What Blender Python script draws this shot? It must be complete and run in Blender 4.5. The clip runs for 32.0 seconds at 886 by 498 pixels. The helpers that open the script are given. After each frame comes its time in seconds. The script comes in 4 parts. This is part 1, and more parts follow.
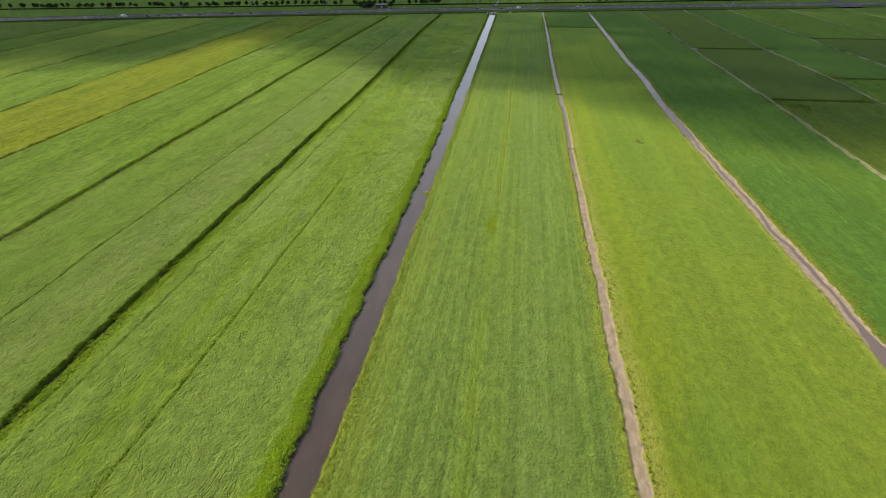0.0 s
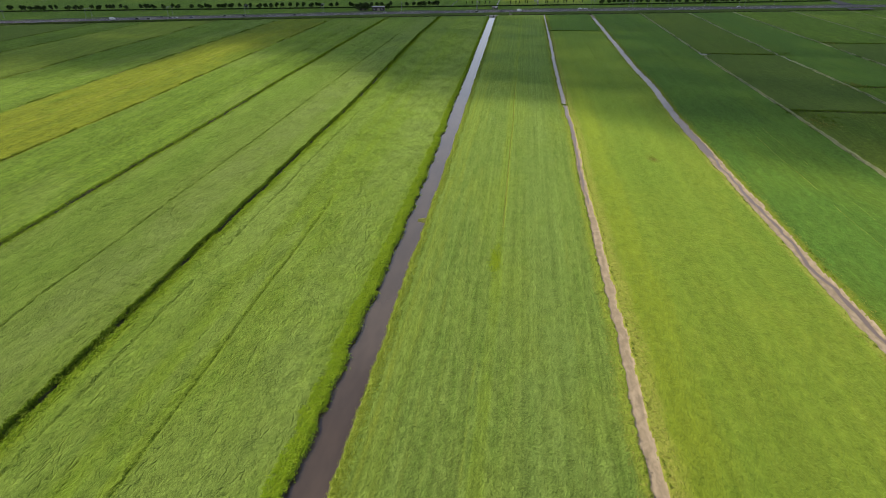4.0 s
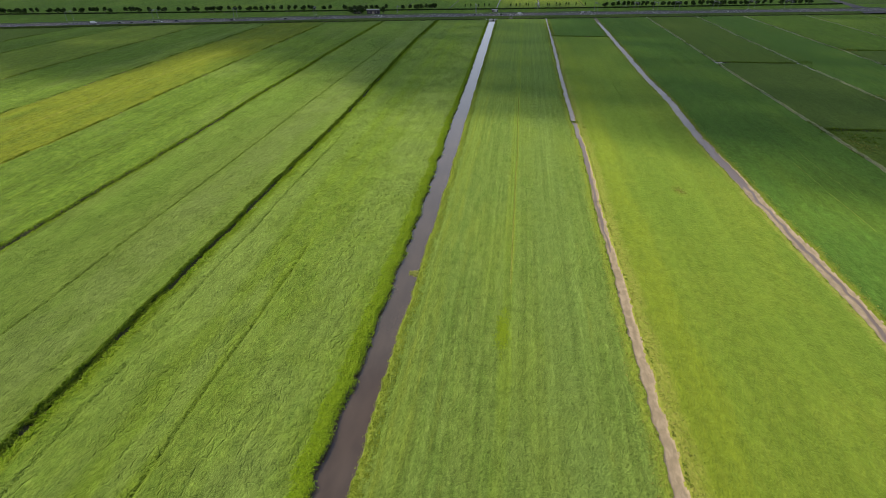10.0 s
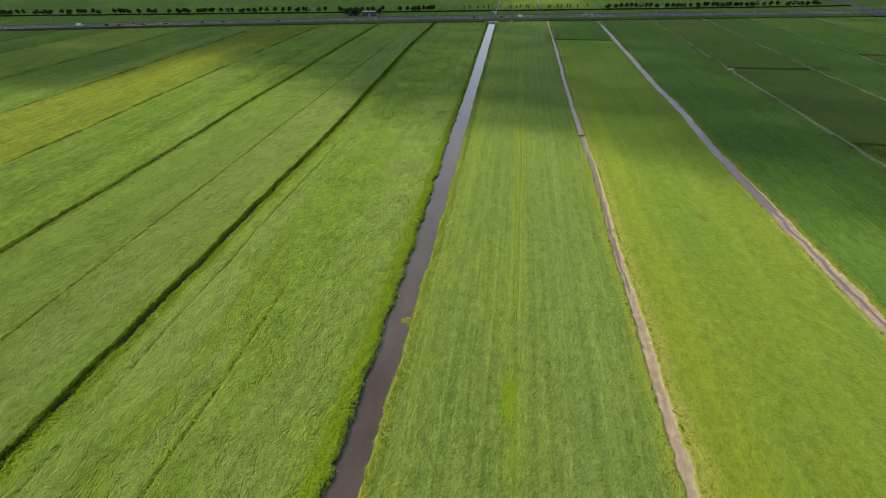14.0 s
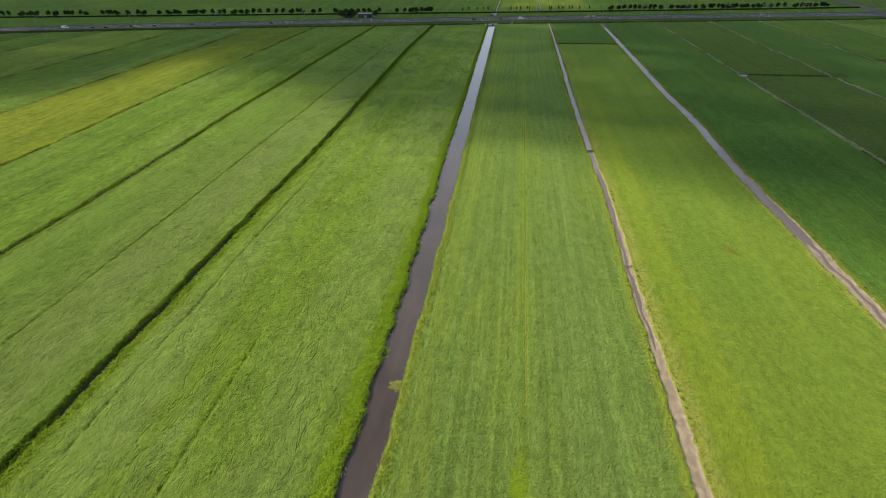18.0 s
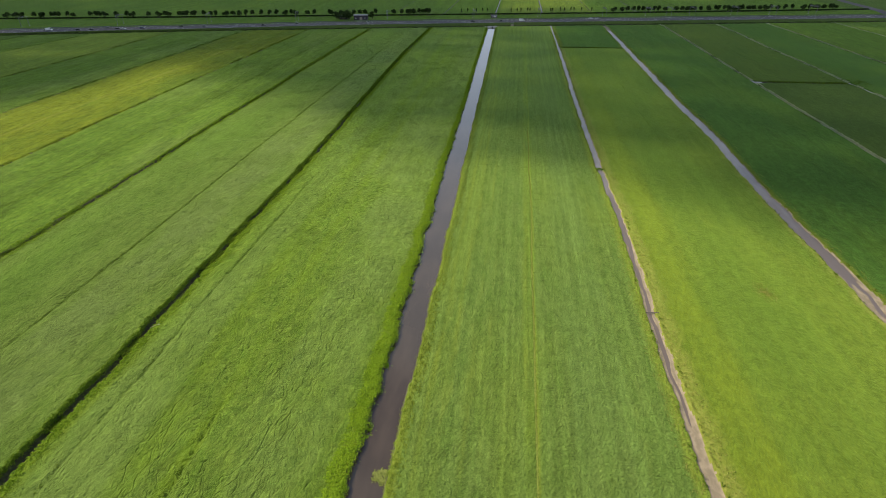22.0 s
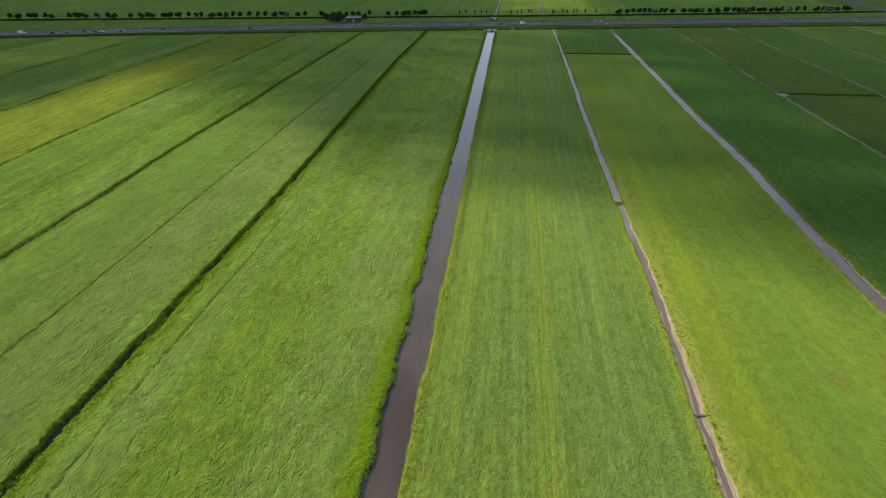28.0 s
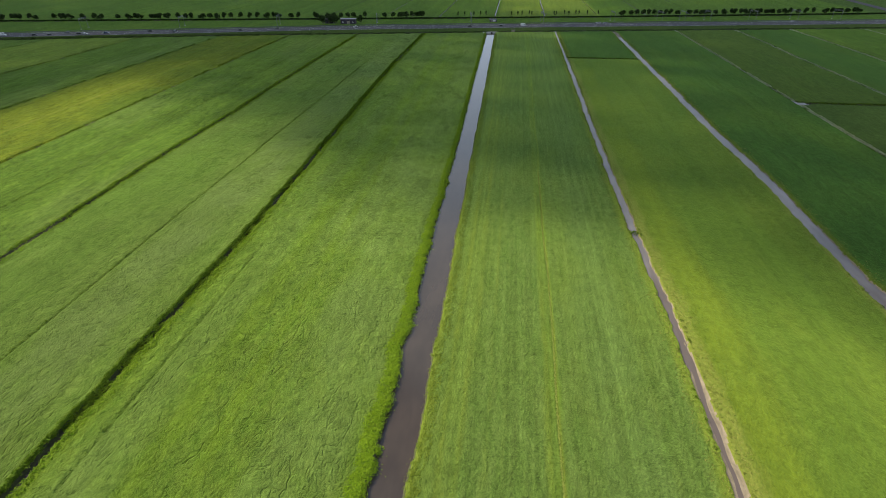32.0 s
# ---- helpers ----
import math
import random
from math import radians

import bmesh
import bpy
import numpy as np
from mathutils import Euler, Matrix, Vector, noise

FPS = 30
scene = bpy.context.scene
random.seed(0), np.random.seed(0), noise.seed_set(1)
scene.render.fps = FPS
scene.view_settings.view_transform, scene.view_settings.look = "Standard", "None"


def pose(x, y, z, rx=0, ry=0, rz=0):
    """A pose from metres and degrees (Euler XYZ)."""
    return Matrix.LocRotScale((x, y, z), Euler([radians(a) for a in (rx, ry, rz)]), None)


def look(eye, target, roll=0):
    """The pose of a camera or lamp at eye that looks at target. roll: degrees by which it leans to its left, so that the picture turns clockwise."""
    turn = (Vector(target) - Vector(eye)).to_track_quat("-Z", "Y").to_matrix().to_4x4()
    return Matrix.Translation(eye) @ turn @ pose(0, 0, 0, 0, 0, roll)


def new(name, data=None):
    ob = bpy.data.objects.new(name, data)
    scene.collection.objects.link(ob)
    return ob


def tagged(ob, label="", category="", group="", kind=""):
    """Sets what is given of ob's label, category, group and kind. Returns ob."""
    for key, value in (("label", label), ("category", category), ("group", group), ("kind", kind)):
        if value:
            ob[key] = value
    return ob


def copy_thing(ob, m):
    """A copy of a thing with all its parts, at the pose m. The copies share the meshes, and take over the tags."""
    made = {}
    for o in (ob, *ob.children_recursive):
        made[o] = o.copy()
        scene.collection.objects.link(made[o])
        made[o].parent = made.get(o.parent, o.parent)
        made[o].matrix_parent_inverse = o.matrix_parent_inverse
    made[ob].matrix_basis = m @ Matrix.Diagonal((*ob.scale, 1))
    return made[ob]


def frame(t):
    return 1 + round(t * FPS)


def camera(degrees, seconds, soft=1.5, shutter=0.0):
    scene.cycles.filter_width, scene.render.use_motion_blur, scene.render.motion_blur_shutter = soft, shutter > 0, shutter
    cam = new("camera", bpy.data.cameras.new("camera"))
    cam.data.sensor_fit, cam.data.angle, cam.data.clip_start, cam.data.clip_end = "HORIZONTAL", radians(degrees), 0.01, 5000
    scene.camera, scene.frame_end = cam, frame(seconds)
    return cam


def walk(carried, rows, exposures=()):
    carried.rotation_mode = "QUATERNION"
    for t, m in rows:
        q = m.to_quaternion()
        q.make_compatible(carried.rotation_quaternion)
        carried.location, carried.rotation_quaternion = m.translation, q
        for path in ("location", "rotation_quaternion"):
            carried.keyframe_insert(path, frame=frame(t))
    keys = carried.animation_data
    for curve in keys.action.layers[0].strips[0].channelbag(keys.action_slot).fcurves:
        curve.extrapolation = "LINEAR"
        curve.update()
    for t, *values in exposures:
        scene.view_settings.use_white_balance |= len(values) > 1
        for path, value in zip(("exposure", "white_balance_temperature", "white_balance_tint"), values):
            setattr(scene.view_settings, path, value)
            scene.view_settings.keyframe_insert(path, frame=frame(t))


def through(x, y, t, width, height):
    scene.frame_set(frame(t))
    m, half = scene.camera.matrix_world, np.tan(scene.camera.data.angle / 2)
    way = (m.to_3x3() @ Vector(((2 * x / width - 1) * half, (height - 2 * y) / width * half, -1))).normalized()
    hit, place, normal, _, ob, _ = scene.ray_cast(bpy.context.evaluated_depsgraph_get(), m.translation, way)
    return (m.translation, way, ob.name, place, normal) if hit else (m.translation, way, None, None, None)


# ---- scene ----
cam = camera(80.0, 32.0, 0.8)
rows = []
for i in range(33):
    rows.append((float(i), pose(-0.5623 * i + 0.003482 * i * i, 4.3336 * i + 0.002308 * i * i, 65 - 0.0197 * i - 0.00068 * i * i,
                                90 - 30.4491 + 0.0159 * i - 0.000608 * i * i, 0.534 - 0.0032 * i - 0.000272 * i * i, 8.0841 - 0.0334 * i + 0.000119 * i * i)))
walk(cam, rows, [(0.0, 1.00, 6820.0, 14.8), (9.0, 0.97, 6790.0, 14.2), (18.0, 0.95, 6700.0, 12.2), (26.0, 0.93, 6580.0, 9.2), (32.0, 0.92, 6520.0, 9.0)])

# ---- light: sun ahead and to the left, through broken cumulus ----
SUN_EL, SUN_AZ = 43.0, -78.0            # degrees above the horizon; clockwise from +Y
to_sun = Vector((math.sin(radians(SUN_AZ)) * math.cos(radians(SUN_EL)), math.cos(radians(SUN_AZ)) * math.cos(radians(SUN_EL)), math.sin(radians(SUN_EL))))
world = bpy.data.worlds.new("sky")
scene.world = world
world.use_nodes = True
wn = world.node_tree.nodes
sky = wn.new("ShaderNodeTexSky")
sky.sky_type, sky.sun_disc = "NISHITA", False
sky.sun_elevation, sky.sun_rotation = radians(SUN_EL), radians(SUN_AZ)
sky.air_density, sky.dust_density, sky.ozone_density = 1.0, 0.7, 1.8
# broken cumulus all round, closing up towards the horizon
wl = world.node_tree.links
around = wn.new("ShaderNodeTexCoord")
puffs = wn.new("ShaderNodeTexNoise")
puffs.inputs["Scale"].default_value, puffs.inputs["Detail"].default_value = 3.0, 5.0
wl.new(around.outputs["Generated"], puffs.inputs["Vector"])
split = wn.new("ShaderNodeSeparateXYZ")
wl.new(around.outputs["Generated"], split.inputs[0])
lowness = wn.new("ShaderNodeMapRange")
lowness.interpolation_type = "SMOOTHSTEP"
for k, v in zip((1, 2, 3, 4), (0.45, 0.82, 0.36, 0.0)):
    lowness.inputs[k].default_value = v
wl.new(split.outputs[2], lowness.inputs[0])
both = wn.new("ShaderNodeMath")
wl.new(puffs.outputs[0], both.inputs[0])
wl.new(lowness.outputs[0], both.inputs[1])
closed = wn.new("ShaderNodeMapRange")
closed.interpolation_type = "SMOOTHSTEP"
for k, v in zip((1, 2, 3, 4), (0.42, 0.70, 0.0, 0.85)):
    closed.inputs[k].default_value = v
wl.new(both.outputs[0], closed.inputs[0])
overcast = wn.new("ShaderNodeMix")
overcast.data_type = "RGBA"
wl.new(closed.outputs[0], overcast.inputs[0])
wl.new(sky.outputs[0], overcast.inputs[6])
overcast.inputs[7].default_value = (5.0, 5.9, 7.2, 1.0)
wl.new(overcast.outputs[2], wn["Background"].inputs[0])
wn["Background"].inputs[1].default_value = 0.080
sun_data = bpy.data.lights.new("sun", "SUN")
sun_data.energy, sun_data.angle, sun_data.color = 4.85, radians(0.9), (0.96, 0.845, 0.685)
sun = new("sun", sun_data)
sun.matrix_world = look(to_sun * 2000, (0, 0, 0))


# ---- small numeric helpers ----
def vnoise(x, y, seed=0):
    """Smooth value noise in -1..1 on numpy arrays."""
    x, y = np.asarray(x, float), np.asarray(y, float)
    xi, yi = np.floor(x), np.floor(y)
    fx, fy = x - xi, y - yi
    fx, fy = fx * fx * (3 - 2 * fx), fy * fy * (3 - 2 * fy)

    def h(a, b):
        s = np.sin(a * 127.1 + b * 311.7 + seed * 74.7) * 43758.5453
        return s - np.floor(s)
    top = h(xi, yi) * (1 - fx) + h(xi + 1, yi) * fx
    low = h(xi, yi + 1) * (1 - fx) + h(xi + 1, yi + 1) * fx
    return 2 * (top * (1 - fy) + low * fy) - 1


def ramp(a, lo, hi):
    t = np.clip((np.asarray(a, float) - lo) / (hi - lo), 0, 1)
    return t * t * (3 - 2 * t)


# ---- materials ----
def material(name, rough=0.8, metal=0.0, spec=0.3):
    m = bpy.data.materials.new(name)
    m.use_nodes = True
    b = m.node_tree.nodes["Principled BSDF"]
    b.inputs["Roughness"].default_value = rough
    b.inputs["Metallic"].default_value = metal
    b.inputs["Specular IOR Level"].default_value = spec
    return m, m.node_tree, b


def mix_color(nt, fac, a, b, mode="MIX"):
    n = nt.nodes.new("ShaderNodeMix")
    n.data_type, n.blend_type = "RGBA", mode
    for s, v in ((n.inputs[0], fac), (n.inputs[6], a), (n.inputs[7], b)):
        if hasattr(v, "links"):
            nt.links.new(v, s)
        elif isinstance(v, tuple):
            s.default_value = (*v, 1.0)
        else:
            s.default_value = v
    return n.outputs[2]


def arith(nt, op, a, b=0.0):
    n = nt.nodes.new("ShaderNodeMath")
    n.operation, n.use_clamp = op, False
    for s, v in ((n.inputs[0], a), (n.inputs[1], b)):
        if hasattr(v, "links"):
            nt.links.new(v, s)
        else:
            s.default_value = v
    return n.outputs[0]


def span(nt, v, lo, hi, to_lo=0.0, to_hi=1.0):
    n = nt.nodes.new("ShaderNodeMapRange")
    n.interpolation_type = "SMOOTHSTEP"
    nt.links.new(v, n.inputs[0])
    for k, val in zip((1, 2, 3, 4), (lo, hi, to_lo, to_hi)):
        n.inputs[k].default_value = val
    return n.outputs[0]


def coords(nt, sx=1.0, sy=1.0, sz=1.0):
    tc = nt.nodes.new("ShaderNodeTexCoord")
    mp = nt.nodes.new("ShaderNodeMapping")
    mp.inputs["Scale"].default_value = (sx, sy, sz)
    nt.links.new(tc.outputs["Object"], mp.inputs[0])
    return mp.outputs[0]


def noise_tex(nt, vec, scale, detail=4.0, rough=0.55, distort=0.0):
    n = nt.nodes.new("ShaderNodeTexNoise")
    n.inputs["Scale"].default_value, n.inputs["Detail"].default_value = scale, detail
    n.inputs["Roughness"].default_value, n.inputs["Distortion"].default_value = rough, distort
    nt.links.new(vec, n.inputs["Vector"])
    return n.outputs[0]


def bump(nt, b, height, strength, dist):
    n = nt.nodes.new("ShaderNodeBump")
    n.inputs["Strength"].default_value, n.inputs["Distance"].default_value = strength, dist
    nt.links.new(height, n.inputs["Height"])
    nt.links.new(n.outputs[0], b.inputs["Normal"])


def grass_material(name, low, high, patch, dry, stripes=0.0, stripe_width=2.6, lump=0.25, lump_size=1.6, relief=0.12, streak=1.0, patch_amount=0.5, crease=0.0, mottle=1.0, bands=(), swath=0.0, sheen=0.2, coarse=0.0):
    """Grass sward: fine grain, clumps, broad patches, mowing stripes and bands along the parcel, dry margins beside the ditches."""
    m, nt, b = material(name, 0.95, 0.0, 0.03)
    fine = noise_tex(nt, coords(nt, 1, 0.75), 4.0, 3, 0.75)
    mid = noise_tex(nt, coords(nt, 1, 0.45 * streak), 0.55, 4, 0.6, 0.6)
    broad = noise_tex(nt, coords(nt, 1, 0.35), 0.035, 3, 0.6, 0.4)
    col = mix_color(nt, span(nt, mid, 0.2, 0.8), low, high)
    speck = noise_tex(nt, coords(nt, 1, 0.6), 0.9, 5, 0.75)
    grain = arith(nt, "MULTIPLY", span(nt, fine, 0.28, 0.75, 1 - 0.34 * mottle, 1 + 0.34 * mottle), span(nt, speck, 0.30, 0.70, 1 - 0.30 * mottle, 1 + 0.28 * mottle))
    col = mix_color(nt, 1.0, col, grain, "MULTIPLY")
    col = mix_color(nt, arith(nt, "MULTIPLY", span(nt, broad, 0.45, 0.68), patch_amount), col, patch)
    at = nt.nodes.new("ShaderNodeSeparateXYZ")
    nt.links.new(coords(nt), at.inputs[0])
    # strips of another sward that run with the parcel: x, half width, soft edge, tone, strength
    for k, (bx, half, soft, tone, amount) in enumerate(bands):
        sway = arith(nt, "ADD", arith(nt, "MULTIPLY", noise_tex(nt, coords(nt, 1, 0.15), 0.16, 4, 0.65), soft * 2.0), bx - soft)
        off = arith(nt, "ABSOLUTE", arith(nt, "SUBTRACT", at.outputs[0], sway))
        worn = span(nt, noise_tex(nt, coords(nt, 0.4, 0.3), 0.2, 4, 0.6), 0.32, 0.62, 0.35, 1.0)
        col = mix_color(nt, arith(nt, "MULTIPLY", span(nt, off, half * 0.6, half + soft * 0.5, amount, 0.0), worn), col, tone)
    if stripes > 0:
        band = noise_tex(nt, coords(nt, 1, 0.012), 1.0 / stripe_width, 2, 0.6)
        col = mix_color(nt, 1.0, col, span(nt, band, 0.32, 0.68, 1 - stripes, 1 + stripes), "MULTIPLY")
    if swath > 0:
        # mower swaths, laid one way and then the other
        wob = arith(nt, "MULTIPLY", noise_tex(nt, coords(nt, 0.2, 0.06), 0.5, 2, 0.5), 1.2)
        wave = arith(nt, "SINE", arith(nt, "MULTIPLY", arith(nt, "ADD", at.outputs[0], wob), 2 * math.pi / 3.3))
        thin_wave = arith(nt, "SINE", arith(nt, "MULTIPLY", arith(nt, "ADD", at.outputs[0], wob), 2 * math.pi / 1.1))
        both_waves = arith(nt, "ADD", arith(nt, "MULTIPLY", wave, 0.55), arith(nt, "MULTIPLY", thin_wave, 0.45))
        fade = span(nt, noise_tex(nt, coords(nt, 1, 0.05), 0.22, 3, 0.6), 0.3, 0.62)
        col = mix_color(nt, 1.0, col, arith(nt, "ADD", arith(nt, "MULTIPLY", arith(nt, "MULTIPLY", both_waves, fade), swath), 1.0), "MULTIPLY")
    clods = noise_tex(nt, coords(nt, 1, 0.55), 0.7, 4, 0.8)
    col = mix_color(nt, 1.0, col, span(nt, clods, 0.34, 0.66, 1 - 0.24 * min(1.0, mottle + 0.15), 1 + 0.24 * min(1.0, mottle + 0.15)), "MULTIPLY")
    if coarse > 0:
        tussock = noise_tex(nt, coords(nt, 0.75, 0.16), 0.5, 5, 0.75, 0.8)
        col = mix_color(nt, 1.0, col, span(nt, tussock, 0.34, 0.66, 1 - coarse, 1 + coarse), "MULTIPLY")
    edge = nt.nodes.new("ShaderNodeAttribute")
    edge.attribute_name = "margin"
    ragged = arith(nt, "ADD", edge.outputs["Fac"], arith(nt, "MULTIPLY", arith(nt, "SUBTRACT", mid, 0.5), 0.9))
    tuft = noise_tex(nt, coords(nt, 1, 0.8), 1.5, 3, 0.7)
    dry_col = mix_color(nt, span(nt, tuft, 0.42, 0.66), (dry[0] * 0.8, dry[1] * 0.88, dry[2] * 0.8), (dry[0] * 1.1, dry[1] * 1.08, dry[2] * 1.3))
    col = mix_color(nt, arith(nt, "MULTIPLY", span(nt, ragged, 0.1, 0.95), 0.85), col, dry_col)
    nt.links.new(col, b.inputs["Base Color"])
    # fuzz of the blade tips
    b.inputs["Sheen Weight"].default_value = sheen
    b.inputs["Sheen Roughness"].default_value = 0.5
    b.inputs["Sheen Tint"].default_value = (0.30, 0.50, 0.10, 1.0)
    clump = nt.nodes.new("ShaderNodeTexVoronoi")
    clump.inputs["Scale"].default_value = 1.0 / lump_size
    warp = nt.nodes.new("ShaderNodeVectorMath")
    warp.operation = "ADD"
    bend = nt.nodes.new("ShaderNodeTexNoise")
    bend.inputs["Scale"].default_value, bend.inputs["Detail"].default_value = 0.9, 3
    nt.links.new(coords(nt, 1, 0.8), bend.inputs["Vector"])
    nt.links.new(coords(nt, 1, 0.8), warp.inputs[0])
    nt.links.new(bend.outputs["Color"], warp.inputs[1])
    nt.links.new(warp.outputs[0], clump.inputs["Vector"])
    heap = noise_tex(nt, coords(nt, 1, 0.85), 1.6, 6, 0.68, 0.5)
    h = arith(nt, "ADD", arith(nt, "MULTIPLY", clump.outputs["Distance"], -0.35 * lump), arith(nt, "MULTIPLY", fine, 0.28))
    h = arith(nt, "ADD", h, arith(nt, "MULTIPLY", heap, 0.9))
    if crease:
        # winding creases where the lodged crop has parted
        for size, along, width, turn, shift in ((0.24, 0.40, 0.022, 0.10, 0.0), (0.42, 0.55, 0.030, -0.12, 37.0), (0.8, 0.75, 0.040, 0.3, 71.0)):
            way = nt.nodes.new("ShaderNodeMapping")
            way.inputs["Scale"].default_value = (1, along, 1)
            way.inputs["Rotation"].default_value = (0, 0, turn)
            way.inputs["Location"].default_value = (shift, shift * 0.6, 0)
            nt.links.new(coords(nt), way.inputs[0])
            thread = arith(nt, "ABSOLUTE", arith(nt, "SUBTRACT", noise_tex(nt, way.outputs[0], size, 3, 0.55, 0.35), 0.5))
            where = span(nt, noise_tex(nt, way.outputs[0], 0.13, 3, 0.6), 0.47, 0.60)
            dip = arith(nt, "MULTIPLY", span(nt, thread, 0.0, width, 1.0, 0.0), where)
            h = arith(nt, "SUBTRACT", h, arith(nt, "MULTIPLY", dip, 0.60 * crease))
    bump(nt, b, h, 1.0, relief)
    return m


def plain(name, color, rough=0.7, metal=0.0, spec=0.4, vary=0.12, scale=3.0, bump_dist=0.0):
    m, nt, b = material(name, rough, metal, spec)
    n = noise_tex(nt, coords(nt), scale, 4, 0.6)
    col = mix_color(nt, 1.0, color, span(nt, n, 0.25, 0.75, 1 - vary, 1 + vary), "MULTIPLY")
    nt.links.new(col, b.inputs["Base Color"])
    if bump_dist:
        bump(nt, b, n, 0.6, bump_dist)
    return m


def leafy(name, low, high, rough=0.6, through=0.45):
    """Leaves and blades: each piece its own tone."""
    m, nt, b = material(name, rough, 0.0, 0.06)
    geo = nt.nodes.new("ShaderNodeNewGeometry")
    n = noise_tex(nt, coords(nt), 0.35, 3, 0.6)
    f = arith(nt, "ADD", arith(nt, "MULTIPLY", geo.outputs["Random Per Island"], 0.6), arith(nt, "MULTIPLY", n, 0.5))
    nt.links.new(mix_color(nt, span(nt, f, 0.15, 0.9), low, high), b.inputs["Base Color"])
    b.inputs["Sheen Weight"].default_value = 0.22
    b.inputs["Sheen Roughness"].default_value = 0.5
    b.inputs["Sheen Tint"].default_value = (0.30, 0.50, 0.10, 1.0)
    tr = nt.nodes.new("ShaderNodeBsdfTranslucent")
    nt.links.new(mix_color(nt, span(nt, f, 0.15, 0.9), low, high), tr.inputs[0])
    mixer = nt.nodes.new("ShaderNodeMixShader")
    mixer.inputs[0].default_value = through
    out = nt.nodes["Material Output"]
    nt.links.new(b.outputs[0], mixer.inputs[1])
    nt.links.new(tr.outputs[0], mixer.inputs[2])
    nt.links.new(mixer.outputs[0], out.inputs[0])
    return m


DRY = (0.112, 0.126, 0.014)
M_TALL = grass_material("tall_grass_sward", (0.0640, 0.1175, 0.0110), (0.0990, 0.1490, 0.0190), (0.1100, 0.1560, 0.0420), (0.100, 0.145, 0.004), 0.08, 5.0, 0.75, 0.75, 0.78, crease=0.65, mottle=0.62, coarse=0.12, sheen=0.42,
                        bands=((-40.5, 5.0, 8.0, (0.0900, 0.1330, 0.0340), 0.6), (-68.0, 3.0, 5.0, (0.0900, 0.1340, 0.0320), 0.45), (-54.5, 0.9, 1.4, (0.0920, 0.1480, 0.0070), 0.5), (-61.0, 1.5, 3.0, (0.0930, 0.1540, 0.0080), 0.5)))
M_TALL2 = grass_material("tall_grey_green_sward", (0.0610, 0.1010, 0.0150), (0.0860, 0.1240, 0.0240), (0.0550, 0.1077, 0.0103), (0.095, 0.135, 0.006), 0.10, 9.0, 0.7, 0.8, 0.70, crease=0.55, mottle=0.60, coarse=0.14, sheen=0.42,
                         bands=((-92.0, 6.0, 6.0, (0.0920, 0.1250, 0.0380), 0.65), (-114.0, 7.0, 8.0, (0.0600, 0.1120, 0.0130), 0.5)))
M_BRIGHT = grass_material("fresh_meadow_sward", (0.0525, 0.1025, 0.0095), (0.0751, 0.1222, 0.0135), (0.0922, 0.1301, 0.0300), DRY, 0.14, 8.0, 0.45, 1.0, 0.6, crease=0.5, mottle=0.8, sheen=0.26, coarse=0.22)
M_YELLOW = grass_material("yellowing_meadow_sward", (0.0798, 0.1071, 0.0059), (0.1070, 0.1277, 0.0085), (0.0594, 0.1014, 0.0085), DRY, 0.10, 10.0, 0.4, 1.0, 0.55, 1.0, 0.8, crease=0.4, mottle=0.75, bands=((-206.0, 0.6, 1.2, (0.130, 0.140, 0.020), 0.7),), coarse=0.22)
M_MOWN = grass_material("mown_grass_sward", (0.0600, 0.1045, 0.0185), (0.0860, 0.1290, 0.0290), (0.0980, 0.1380, 0.0170), (0.142, 0.178, 0.020), 0.11, 1.1, 0.5, 0.45, 0.68, 0.4, mottle=0.58, coarse=0.08, swath=0.16, sheen=0.38,
                        bands=((-20.5, 2.0, 3.0, (0.1000, 0.1380, 0.0170), 0.3), (-4.6, 0.9, 1.6, (0.0960, 0.1480, 0.0130), 0.55), (6.0, 4.0, 5.0, (0.0780, 0.1240, 0.0330), 0.5)))
M_SHORT = grass_material("short_yellow_green_sward", (0.0670, 0.1050, 0.0090), (0.0900, 0.1240, 0.0140), (0.0526, 0.0980, 0.0113), (0.158, 0.168, 0.030), 0.08, 4.0, 0.4, 0.6, 0.36, 0.7, 0.7, mottle=0.5, sheen=0.34, bands=((42.0, 9.0, 14.0, (0.0640, 0.1060, 0.0115), 0.5), (26.0, 3.5, 6.0, (0.0980, 0.1330, 0.0090), 0.6)))
M_LUSH = grass_material("deep_green_sward", (0.0262, 0.0701, 0.0101), (0.0379, 0.0838, 0.0121), (0.0582, 0.0959, 0.0090), (0.095, 0.115, 0.012), 0.07, 4.5, 0.4, 0.8, 0.32, 0.6, 0.4, mottle=0.6, coarse=0.14)
M_PASTURE = grass_material("grazed_pasture_sward", (0.0342, 0.0576, 0.0060), (0.0470, 0.0696, 0.0090), (0.0266, 0.0576, 0.0067), DRY, 0.10, 6.0, 0.35, 2.2, 0.22, coarse=0.18)
M_BROWN = grass_material("worn_olive_pasture", (0.0229, 0.0433, 0.0073), (0.0318, 0.0506, 0.0095), (0.0254, 0.0448, 0.0073), DRY, 0.08, 6.0, 0.3, 2.0, 0.2, coarse=0.18)
M_VERGE = grass_material("rough_verge_grass", (0.0198, 0.0338, 0.0058), (0.0279, 0.0408, 0.0081), (0.0360, 0.0423, 0.0115), DRY, 0.0, 3.0, 0.4, 1.4, 0.3)
